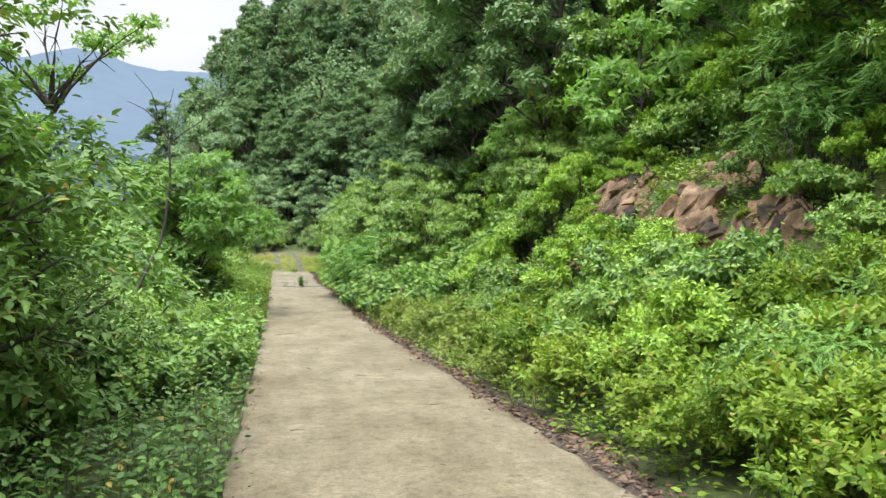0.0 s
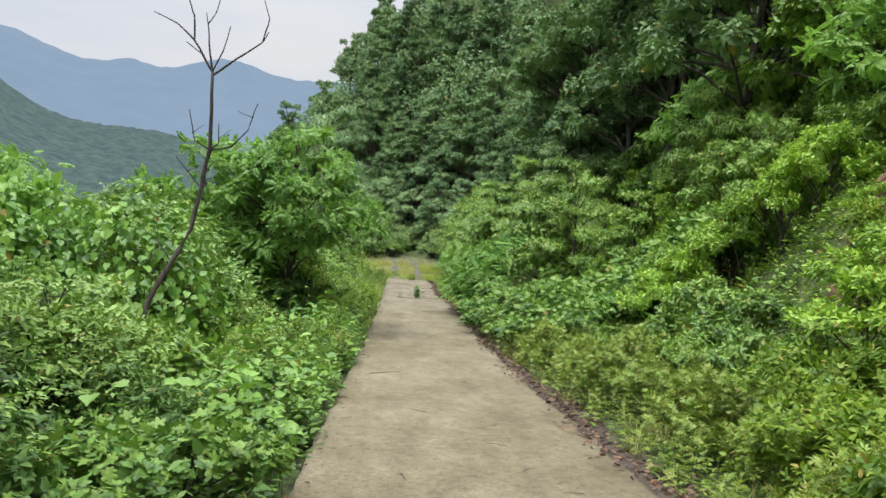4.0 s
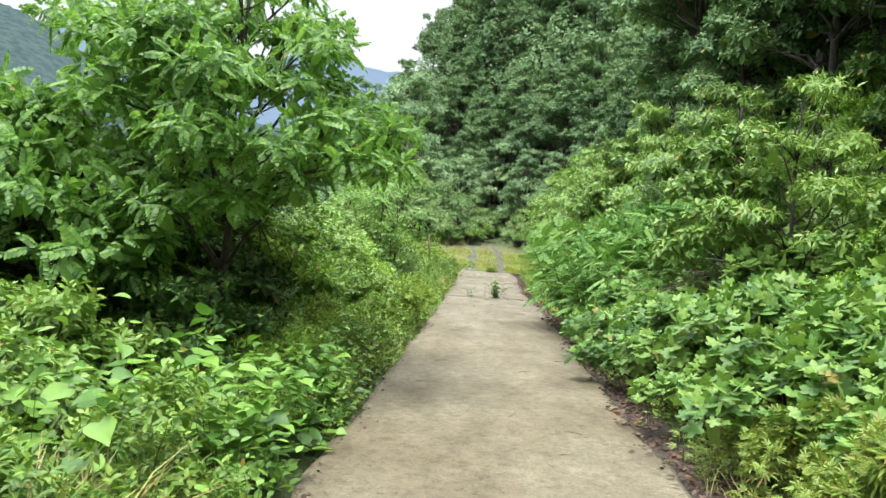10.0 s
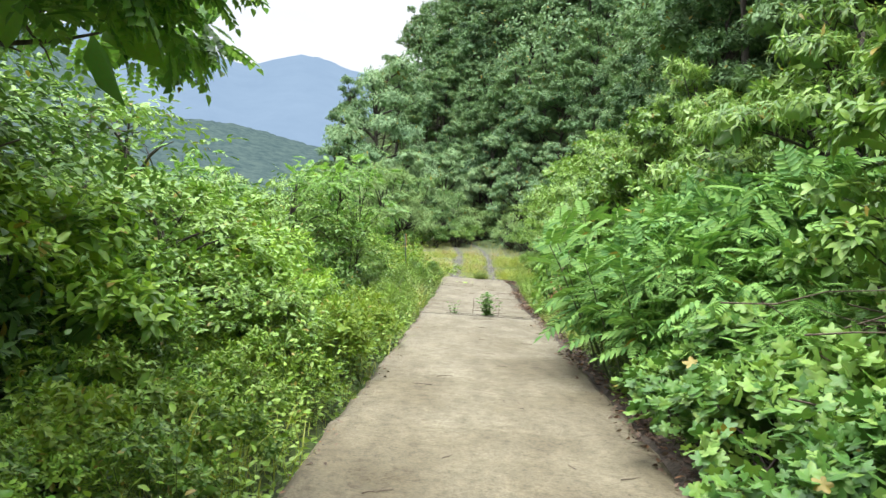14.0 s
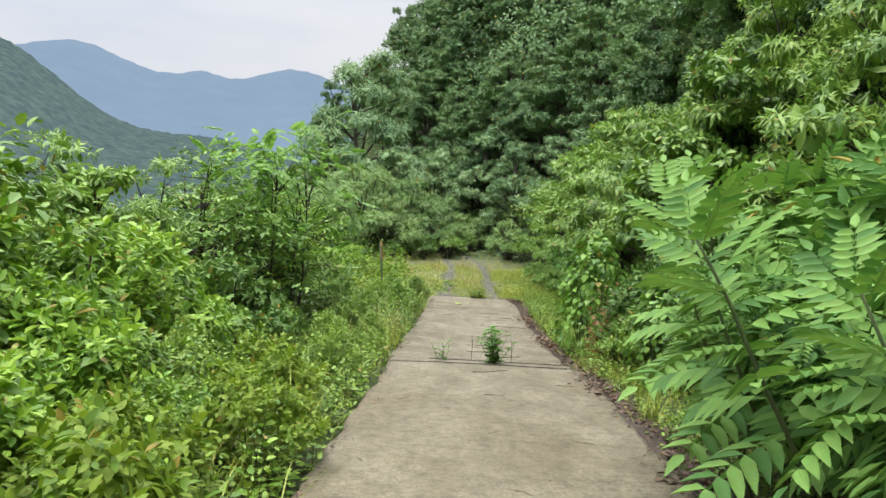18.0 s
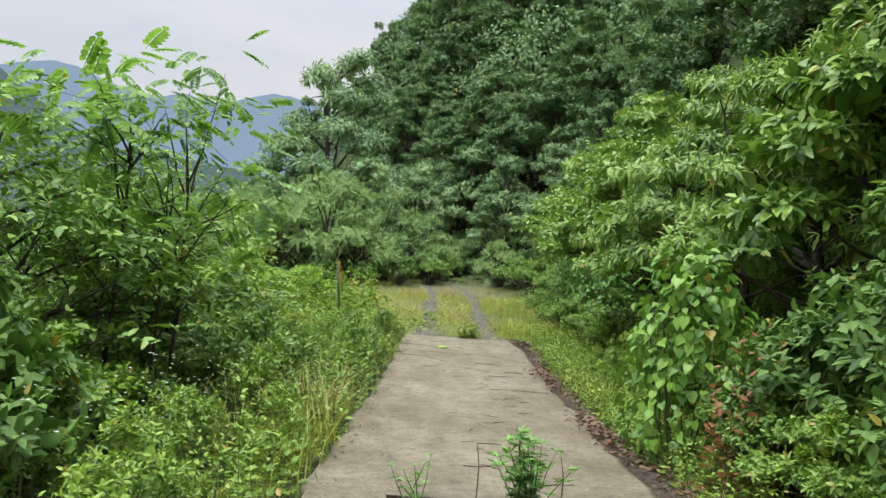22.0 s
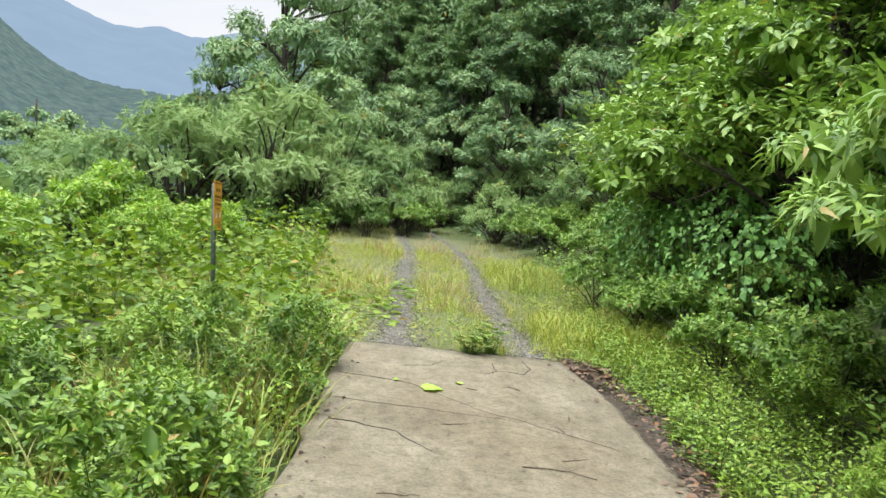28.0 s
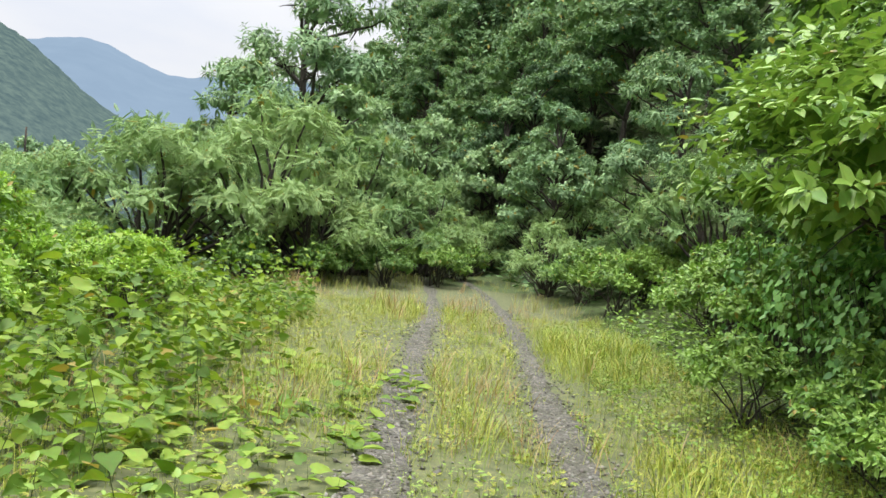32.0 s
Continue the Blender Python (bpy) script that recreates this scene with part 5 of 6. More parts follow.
def woods():
    """Canopy of the wood that covers the hill, further up and further on."""
    g = np.random.default_rng(55)
    trees = 1500
    ty = g.uniform(-10, 230, trees)
    td = 11 + 110 * g.random(trees) ** 1.25
    tx = hill_edge(ty) + td
    r = g.uniform(1.5, 2.6, trees) * (1 + .004 * td)
    tz = land(tx, ty) + g.uniform(4.2, 7.0, trees)
    per = 80
    n = trees * per
    d = unit(g.normal(0, 1, (n, 3)) + np.array((-.45, -.45, .35)))
    rep = lambda v: np.repeat(v, per)
    P = np.stack([rep(tx), rep(ty), rep(tz)], 1) + d * (rep(r) * g.uniform(.75, 1.05, n))[:, None] * np.array((1, 1, 1.25))
    s = Soup()
    for k in range(2):
        put_leaves(s, "small", P + g.normal(0, .25, (n, 3)), np.cross(d, g.normal(0, 1, (n, 3))) - UP * .3, d + UP * .5 + g.normal(0, .35, (n, 3)), rep(.36 + .007 * td) * g.uniform(.7, 1.3, n))
    stuff("far_woods", s, [M_FOREST], "dense green canopy of the wooded hill", "woods")
    s = Soup()
    n = 30000
    y, x = g.uniform(10, 190, n), -9 - 90 * g.random(n) ** 1.5
    h = 1.0 + 1.0 * np.sin(x * .6 + 2 * np.sin(y * .3)) * np.sin(y * .7) + g.normal(0, .35, n)
    P = np.stack([x, y, land(x, y) + np.maximum(.1, h)], 1)
    a = g.random(n) * 6.28
    put_leaves(s, "small", P, np.stack([np.cos(a), np.sin(a), g.normal(0, .4, n)], 1), UP + g.normal(0, .5, (n, 3)), g.uniform(.3, .7, n))
    stuff("valley_scrub", s, [M_FAR_HAZE], "scrub covering the valley floor", "scrub")


woods()

loose_gravel()

# ---- plants: undergrowth, nobody could count it ----


def herbs(name, label, n, xr, yr, hr, k, size, kind, mat, seed, upright=.5, spread=.12, keep=None, stems=True, tilt=.28):
    """Upright herbs: a stem each, leaves all the way up."""
    g = np.random.default_rng(seed)
    x, y = g.uniform(*xr, n), g.uniform(*yr, n)
    if keep is not None:
        ok = keep(x, y, g.random(n))
        x, y = x[ok], y[ok]
        n = len(x)
    z = land(x, y)
    h = g.uniform(*hr, n) * (0.78 + .38 * np.sin(x * 2.3 + y * 0.9 + seed) * np.sin(y * 1.7 + seed) + .16 * np.sin(y * 5.3 + x * 3.1))
    lean = g.normal(0, .16, (n, 2))
    c = Soup()
    az0 = g.random(n) * 6.28
    for j in range(k):
        s = (j + .6) / k
        a = az0 + j * 2.4 + g.normal(0, .3, n)
        out = np.stack([np.cos(a), np.sin(a), np.zeros(n)], 1)
        P = np.stack([x + lean[:, 0] * h * s, y + lean[:, 1] * h * s, z + h * s], 1) + out * (spread * (1.1 - s) * g.random(n))[:, None]
        D = out + UP * (upright * (0.2 + s)) + g.normal(0, .2, (n, 3))
        U = UP + g.normal(0, tilt, (n, 3)) + out * 0.25
        put_leaves(c, kind, P, D, U, size * (0.6 + .7 * g.random(n)) * (1.15 - .5 * s), 0)
    if stems:
        A = np.stack([x, y, z - .03], 1)
        B = np.stack([x + lean[:, 0] * h, y + lean[:, 1] * h, z + h], 1)
        e = unit(g.normal(0, 1, (n, 3)) * (1, 1, .1)) * 0.004
        V = np.stack([A - e, A + e, B], 1).reshape(-1, 3)
        c.add(V, np.arange(3 * n).reshape(-1, 3), 1)
    return stuff(name, c, [mat, M_STEM], label, "undergrowth")


def grass(name, label, n, xr, yr, hr, mat, seed, per=9, keep=None, width=1.0, heads=0.0):
    g = np.random.default_rng(seed)
    x, y = g.uniform(*xr, n), g.uniform(*yr, n)
    if keep is not None:
        ok = keep(x, y, g.random(n))
        x, y = x[ok], y[ok]
        n = len(x)
    h = g.uniform(*hr, n) * (0.7 + .35 * np.sin(x * 1.1 + 2) * np.sin(y * .8) + .1 * np.sin(y * 3))
    xx, yy, hh = np.repeat(x, per), np.repeat(y, per), np.repeat(h, per)
    N = n * per
    xx, yy = xx + g.normal(0, .06, N), yy + g.normal(0, .06, N)
    P = np.stack([xx, yy, land(xx, yy) - .02], 1)
    a = g.random(N) * 6.28
    out = np.stack([np.cos(a), np.sin(a), np.zeros(N)], 1)
    D = UP + out * g.uniform(.12, .85, (N, 1))
    c = Soup()
    put_leaves(c, "blade", P, D, -out + UP * .1, hh * g.uniform(.6, 1.15, N), 0)
    return stuff(name, c, [mat], label, "grass")


ragged = lambda x, y, r: x < ROAD_L - 0.02 - 0.16 * (1 + np.sin(y * 1.9)) * r
right_of = lambda x, y, r: x > ROAD_R + 0.16 - 0.12 * (y > 40) + 0.20 * (1 + np.sin(y * 1.4)) * r

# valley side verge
herbs("undergrowth_valley_side", "low leafy herbs along the track edge", 1500, (-3.2, -.30), (2, 13.5), (.25, .8), 10, .09, "oval", M_BRAMBLE_SHADE, 201, keep=ragged)
herbs("broad_vine_bank", "bank of broad heart-shaped vine leaves", 420, (-3.6, -.5), (10.5, 23.3), (.35, .95), 7, .185, "heart", M_KUDZU, 202, upright=-.05, spread=.16, keep=ragged)
herbs("undergrowth_valley_side", "low leafy herbs among the vines", 1500, (-3.2, -.33), (11, 24), (.3, .85), 10, .095, "oval", M_KUDZU, 203, keep=ragged)
herbs("undergrowth_valley_side", "fine-leaved herbs along the track edge", 1200, (-4.2, -.35), (22, 37), (.3, .75), 10, .09, "oval", M_HERB, 204, keep=ragged)
herbs("undergrowth_valley_side", "tall leafy weeds beside the track", 480, (-4.5, -.5), (24, 34), (.5, 1.25), 12, .085, "oval", M_LIGHT, 205, keep=ragged)
herbs("undergrowth_valley_side", "mugwort and low weeds beside the track", 1100, (-3.2, -.40), (36, 51), (.2, .55), 10, .08, "cut", M_HERB, 206, keep=ragged)
grass("grass_valley_side", "rough grass along the track edge", 380, (-2.2, -.38), (20, 52), (.35, .75), M_GRASS, 207, keep=ragged)
herbs("bright_vine_bank", "bright yellow-green vine leaves swamping the bank", 1250, (-7.5, -.8), (49.3, 64), (.35, 1.4), 11, .13, "heart", M_BRIGHT, 208, upright=-.1, spread=.14, tilt=.5, keep=lambda x, y, r: (x < -1.0 - .12 * (y - 50) + .5 * r) & ~((x > -2.2) & (x < -1.6) & (y < 51.2) & (y > 50)))
grass("grass_valley_side", "tall green and straw grass beside the slab", 190, (-2.3, -.42), (41, 51.3), (.5, .95), M_DRYGRASS, 210, 9, ragged)
herbs("undergrowth_bank_side", "fresh green herbs at the foot of the bank", 1500, (2.5, 4.6), (40, 54), (.2, .5), 11, .058, "leaf", M_HERB, 224, keep=right_of)
herbs("undergrowth_valley_side", "tall leafy herbs beside the slab", 80, (-2.0, -.5), (43.5, 50.5), (.35, .9), 11, .09, "oval", M_LIGHT, 234, keep=ragged)
herbs("broad_vine_bank", "broad vine leaves under the spreading tree", 300, (-3.0, -.48), (20.2, 23.8), (.55, 1.0), 7, .145, "heart", M_KUDZU, 242, upright=-.02, spread=.15, keep=ragged)
herbs("broad_vine_bank", "large soft-leaved plants beside the track", 34, (-2.4, -.65), (11.4, 13.4), (.5, .9), 7, .2, "heart", M_KUDZU, 241, upright=-.05, spread=.12, keep=ragged)
herbs("bright_vine_bank", "bright vine leaves beside the track", 110, (-5.5, -1.3), (43, 50), (.4, 1.0), 7, .13, "oval", M_BRIGHT, 209, keep=ragged)
grass("grass_valley_side", "straw-coloured grass tufts beside the track", 110, (-1.9, -.75), (17.7, 19.0), (.6, 1.0), M_DRYGRASS, 228, 10, ragged)
herbs("broad_vine_bank", "broad vine leaves in front of the spreading tree", 24, (-1.9, -.6), (18.5, 20.2), (1.0, 1.4), 9, .20, "heart", M_KUDZU, 229, upright=-.05, spread=.1, keep=ragged)


def vine_cover(name, label, cx, cy, rx, ry, height, n, size, mat, seed):
    """Broad leaves hanging shingle-like over a bush, tips down, facing outwards."""
    g = np.random.default_rng(seed)
    a = g.random(n) * 6.283
    t = g.random(n) ** .8
    lump = 1 + .16 * np.sin(a * 5 + t * 6) + .12 * np.sin(a * 9 - t * 9) + g.normal(0, .07, n)
    r = np.sqrt(np.clip(1 - (t * .96) ** 3, 0, 1)) * lump
    out = np.stack([np.cos(a), np.sin(a), t ** 3 * 1.6], 1)
    x, y = cx + rx * r * np.cos(a), cy + ry * r * np.sin(a)
    P = np.stack([x, y, float(land(cx, cy)) + .05 + height * t * (1 + .08 * np.sin(a * 3))], 1)
    s = Soup()
    put_leaves(s, "heart", P, out * .35 - UP * .8 + g.normal(0, .35, (n, 3)), out + UP * .55 + g.normal(0, .3, (n, 3)), size * g.uniform(.6, 1.25, n))
    for i in range(12):
        b = g.random() * 6.283
        tube(s, bent(g, (cx + .3 * rx * math.cos(b), cy + .3 * ry * math.sin(b), float(land(cx, cy)) - .1), (cx + .7 * rx * math.cos(b), cy + .7 * ry * math.sin(b), float(land(cx, cy)) + height * .8), 5, .1), np.linspace(.012, .004, 5), 4, 1)
    return stuff(name, s, [mat, M_STEM], label, "vine")


scatter(K_HERB, 10, (-2.8, -.85), (19.6, 23.6), (.5, .7), 404, .7)
K_ROUND[0].at(3.3, 39.9, .6, 30)
K_ROUND[1].at(3.65, 40.7, .8, 130)
K_YOUNG[2].at(3.75, 42.6, .8, 230)
for i, (x, y, sc) in enumerate(((-2.7, 9.2, .5), (-3.3, 10.8, .55), (-2.6, 12.0, .46), (-3.7, 8.0, .6))):
    K_LOCUST[i % 2].at(x, y, sc, 70 * i, label="small twiggy sapling in the undergrowth")
vine_cover("vine_mound", "leafy vine spilling over the foot of the bank", 3.4, 37.8, .45, .75, 1.3, 620, .085, M_KUDZU, 406)
for i, (x, y, sc) in enumerate(((-2.75, 46.2, .72), (-3.5, 47.5, .85), (-2.5, 47.6, .5), (-3.2, 45.2, .8), (-2.2, 45.2, .45), (-3.9, 49.0, .6))):
    (K_DARK + K_ROUND[:1])[i % 3].at(x, y, sc, 95 * i)
grass("grass_valley_side", "straw-coloured grass among the weeds", 70, (-2.3, -.7), (44.8, 49.5), (.4, .8), M_DRYGRASS, 236, 9, ragged)
vine_cover("vine_mound", "heart-leaved vine hanging over a bush", 3.0, 41.6, .55, .7, 2.0, 1100, .108, M_KUDZU, 401)
for i, (x, y, r, h, n) in enumerate(((4.45, 52.4, .75, 1.5, 620), (4.55, 53.9, .85, 1.8, 800), (4.5, 55.6, .75, 1.6, 700), (4.7, 57.3, .85, 1.7, 700), (5.1, 59.4, .95, 1.9, 700))):
    vine_cover("vine_mound", "dark-leaved vine covering the foot of the bank", x, y, r, 1.0, h, int(n * 1.5), .085, M_DEEP, 407 + i)
K_LOCUST[1].at(5.6, 53.2, 1.2, 60, label="spreading tree with layered sprays above the meadow edge")
K_LOCUST[0].at(5.7, 56.4, 1.25, 190, label="spreading tree with layered sprays above the meadow edge")
K_BUSH[1].at(5.6, 58.8, 1.1, 300)
vine_cover("vine_mound", "broad-leaved vine smothering a bush by the dead tree", -3.05, 15.7, 1.0, 1.3, 2.5, 1900, .115, M_KUDZU, 402)
vine_cover("vine_mound", "broad-leaved vine smothering a bush by the dead tree", -4.3, 14.8, 1.05, 1.2, 2.7, 1700, .115, M_KUDZU, 403)
herbs("undergrowth_valley_side", "low weeds crowding the slab edge", 900, (-1.5, -.34), (21.5, 38.8), (.2, .55), 9, .075, "oval", M_HERB, 243, keep=ragged)
herbs("undergrowth_valley_side", "tall green weeds along the slab edge", 420, (-2.0, -.45), (38.5, 50), (.45, .95), 14, .085, "leaf", M_HERB, 244, keep=ragged)
grass("grass_valley_side", "fresh grass along the slab edge", 420, (-1.4, -.36), (22, 50.5), (.25, .55), M_GRASS, 245, 8, ragged)
# bank side verge
herbs("undergrowth_bank_side", "bright green leafy herbs at the foot of the bank", 800, (2.6, 5.6), (1.5, 12), (.3, .7), 10, .08, "oval", M_BRIGHT, 211, keep=right_of)
herbs("undergrowth_bank_side", "yellowish mugwort at the foot of the bank", 620, (2.6, 4.4), (9, 22), (.3, .6), 11, .09, "cut", M_MUGWORT, 212, keep=right_of)
grass("grass_bank_side", "yellowish grass at the foot of the bank", 220, (2.6, 4.2), (8, 24), (.3, .6), M_DRYGRASS, 213, keep=right_of)
herbs("undergrowth_bank_side", "low herbs beside the ditch", 3900, (2.4, 4.5), (22, 54), (.15, .48), 9, .062, "leaf", M_HERB, 214, keep=right_of)
herbs("undergrowth_bank", "leafy ground cover over the bank", 2600, (3.8, 9.5), (2, 36), (.3, .8), 8, .12, "oval", M_SHRUB, 215, keep=lambda x, y, r: (bare(x, y) < -.35) & ~((x > 5) & (y > 6) & (y < 16) & (r < .5)))
herbs("undergrowth_bank", "low plants on the steep earth bank", 2600, (4.6, 9.2), (6, 21), (.18, .5), 8, .10, "leaf", M_HERB, 220, keep=lambda x, y, r: (bare(x, y) < 0) | (r < .22))
herbs("undergrowth_bank", "leafy ground cover over the bank", 1700, (3.6, 9), (36, 66), (.3, .9), 8, .13, "oval", M_SHRUB, 216)
herbs("forest_floor", "shaded saplings and ferns under the trees", 3200, (8, 19), (2, 66), (.5, 1.3), 7, .2, "leaf", M_FOREST, 217)
herbs("withered_leaves", "withered reddish leaves on a dead branch", 34, (2.75, 3.2), (39.8, 40.4), (.35, 1.1), 7, .12, "oval", M_RED, 219)
herbs("forest_floor", "shaded saplings under the far trees", 2600, (-18, 14), (68, 122), (.8, 2.2), 8, .34, "leaf", M_FOREST, 235, keep=lambda x, y, r: x > hill_edge(y) + .8)
# grass field at the end of the concrete
field = lambda x, y, r: (x > -4.4 - .02 * (y - 50)) & (x < hill_edge(y) + .9) & (np.abs(x + .02 + .0045 * np.maximum(0, y - 62) ** 2) > .24) & (np.abs(x - 1.54 + .0045 * np.maximum(0, y - 62) ** 2) > .20)
grass("meadow_grass", "green and straw-coloured meadow grass", 3600, (-5.5, 4), (51.6, 66), (.14, .40), M_GRASS, 221, 10, field)
grass("meadow_grass", "short grass growing over the ruts", 8600, (-3.4, 4.0), (51.55, 66), (.08, .22), M_GRASS, 225, 7, lambda x, y, r: ((np.sin(x * 5 + y * 2.1) + np.sin(y * 3.7 - x * 2) > -.7) | (r < .25)) & ((np.abs(x - .05) > .2) & (np.abs(x - 1.56) > .18) | (r < .22)))
grass("meadow_grass", "tall straw-coloured meadow grass", 1700, (-7, 4), (55, 84), (.28, .58), M_DRYGRASS, 222, 9, lambda x, y, r: field(x, y, r) & ((np.abs(x - .8) > 1.4) | (r < .3)))
grass("meadow_grass", "fresh tall grass along the meadow edge", 1500, (1.95, 4.3), (51.8, 66), (.2, .48), M_GRASS, 246, 9, field)
herbs("meadow_weeds", "green herbs along the meadow edge", 700, (2.2, 4.4), (51.8, 64), (.12, .4), 9, .06, "leaf", M_HERB, 247)
grass("meadow_grass", "reddish seeding meadow grass", 900, (-5.0, 3.4), (54.5, 72), (.35, .62), M_SEED, 240, 6, lambda x, y, r: field(x, y, r) & (np.sin(x * 1.3 + 1) + np.sin(y * .6) > .1))
herbs("meadow_weeds", "low weeds among the meadow grass", 800, (-3.6, 3.6), (51.5, 66), (.08, .35), 8, .06, "cut", M_GRASS, 223, keep=field)
herbs("meadow_weeds", "low broad-leaved weeds at the end of the slab", 620, (-2.4, 3.2), (51.5, 57), (.05, .18), 6, .045, "oval", M_HERB, 226, keep=field)
herbs("undergrowth_bank_side", "fresh green herbs beside the slab corner", 420, (2.2, 3.4), (49.0, 53), (.1, .35), 9, .05, "leaf", M_HERB, 230, keep=right_of)
herbs("undergrowth_bank_side", "low green herbs growing over the ditch edge", 900, (2.42, 2.95), (39.5, 49.5), (.08, .3), 8, .05, "leaf", M_HERB, 234, keep=lambda x, y, r: x > 2.46 + .3 * (np.sin(y * 1.9) * np.sin(y * .8 + 1) > .25))
grass("grass_ditch", "short grass tufts along the ditch", 150, (2.44, 2.8), (39.6, 50), (.12, .3), M_GRASS, 236, 8)
herbs("meadow_weeds", "low weeds round the slab corner", 260, (2.0, 2.75), (49.9, 52), (.06, .22), 8, .045, "leaf", M_HERB, 232, keep=lambda x, y, r: x > 2.42 - .26 * np.clip((y - 49.7) / 1.8, 0, 1))
herbs("meadow_weeds", "low weeds round the slab corner", 170, (-1.1, -.44), (49.5, 52.4), (.1, .4), 8, .08, "oval", M_HERB, 233)
herbs("creeping_vine", "vine leaves creeping over the grass", 90, (-1.7, .1), (52.5, 57.5), (.1, .3), 4, .15, "heart", M_BRIGHT, 227, upright=.2, spread=.25)

# ---- dead tree on the valley side ----


def dead_tree():
    g = np.random.default_rng(31)
    ob = empty_thing("dead_tree", "bare leaning dead tree with a forked top", "tree")
    bx, by = -2.75, 13.6
    bz = float(land(bx, by))
    ob.location = (bx, by, bz)
    w = Soup()
    a = np.array((0, 0, -.2))
    at = lambda x, y, z: np.array((x - bx, y - by, z - bz))
    lo, mid, low_fork, fork = at(-2.42, 14.0, .95), at(-2.10, 14.35, 1.78), at(-1.97, 14.5, 2.74), at(-1.99, 14.5, 3.66)
    p = np.vstack([bent(g, a, lo, 5, .05), bent(g, lo, mid, 5, .06)[1:], bent(g, mid, low_fork, 5, .05)[1:], bent(g, low_fork, fork, 5, .05)[1:]])
    tube(w, p, np.interp(np.arange(len(p)), [0, 8, 12, len(p) - 1], [.042, .028, .025, .017]), 8)
    part("trunk", w.mesh("dead_trunk", M_DEADWOOD, True), ob)

    def limb(pts, r0, twigs=0):
        q = np.vstack([bent(g, pts[i], pts[i + 1], 5, .05)[(1 if i else 0):] for i in range(len(pts) - 1)])
        s = Soup()
        tube(s, q, np.linspace(r0, .005, len(q)), 6)
        for i in range(twigs):
            k = int(g.integers(2, len(q) - 1))
            e = q[k] + unit(g.normal(0, 1, 3) * (1, .6, .4) + (0, 0, .8)) * g.uniform(.12, .30)
            tube(s, bent(g, q[k], e, 4, .2), np.linspace(.006, .002, 4), 4)
        part("branch", s.mesh("dead_branch", M_DEADWOOD, True), ob)

    limb([fork, at(-2.22, 14.5, 4.02), at(-2.44, 14.55, 4.22), at(-2.74, 14.6, 4.36)], .016)
    limb([at(-2.22, 14.5, 4.02), at(-2.24, 14.5, 4.32), at(-2.33, 14.5, 4.55), at(-2.62, 14.5, 4.88)], .012)
    limb([fork, at(-2.05, 14.5, 4.0), at(-2.10, 14.5, 4.36)], .014)
    limb([at(-2.08, 14.5, 4.22), at(-1.99, 14.5, 4.36), at(-1.93, 14.5, 4.62)], .008)
    limb([fork, at(-1.88, 14.5, 3.92), at(-1.81, 14.5, 4.22)], .010)
    limb([at(-1.99, 14.5, 3.62), at(-1.70, 14.5, 3.85), at(-1.43, 14.5, 4.05), at(-1.36, 14.5, 4.18)], .015)
    limb([at(-1.43, 14.5, 4.05), at(-1.36, 14.5, 4.34), at(-1.43, 14.5, 4.55)], .009)
    limb([at(-2.10, 14.5, 3.85), at(-2.32, 14.5, 4.0)], .007)
    limb([low_fork, at(-1.86, 14.45, 2.82), at(-1.87, 14.45, 3.05)], .012, 1)
    limb([low_fork, at(-1.70, 14.4, 2.78), at(-1.52, 14.4, 2.98), at(-1.42, 14.4, 3.3)], .012, 1)
    limb([low_fork, at(-2.14, 14.45, 2.84), at(-2.22, 14.45, 3.2)], .012, 1)
    limb([at(-2.05, 14.4, 2.3), at(-2.2, 14.3, 2.5), at(-2.3, 14.3, 2.62)], .008, 1)
    limb([at(-2.25, 14.2, 1.4), at(-2.45, 14.2, 1.7)], .009, 2)
    return ob


dead_tree()

# ---- signpost in the vines ----


def box_mesh(name, sx, sy, sz, mat, bevel=0.004, center=(0, 0, 0)):
    bm = bmesh.new()
    bmesh.ops.create_cube(bm, size=1, matrix=Matrix.Translation(center) @ Matrix.Diagonal((sx, sy, sz, 1)))
    if bevel:
        bmesh.ops.bevel(bm, geom=bm.edges[:], offset=bevel, segments=2, affect="EDGES", clamp_overlap=True)
    me = bpy.data.meshes.new(name)
    bm.to_mesh(me)
    bm.free()
    me.materials.append(mat)
    return me


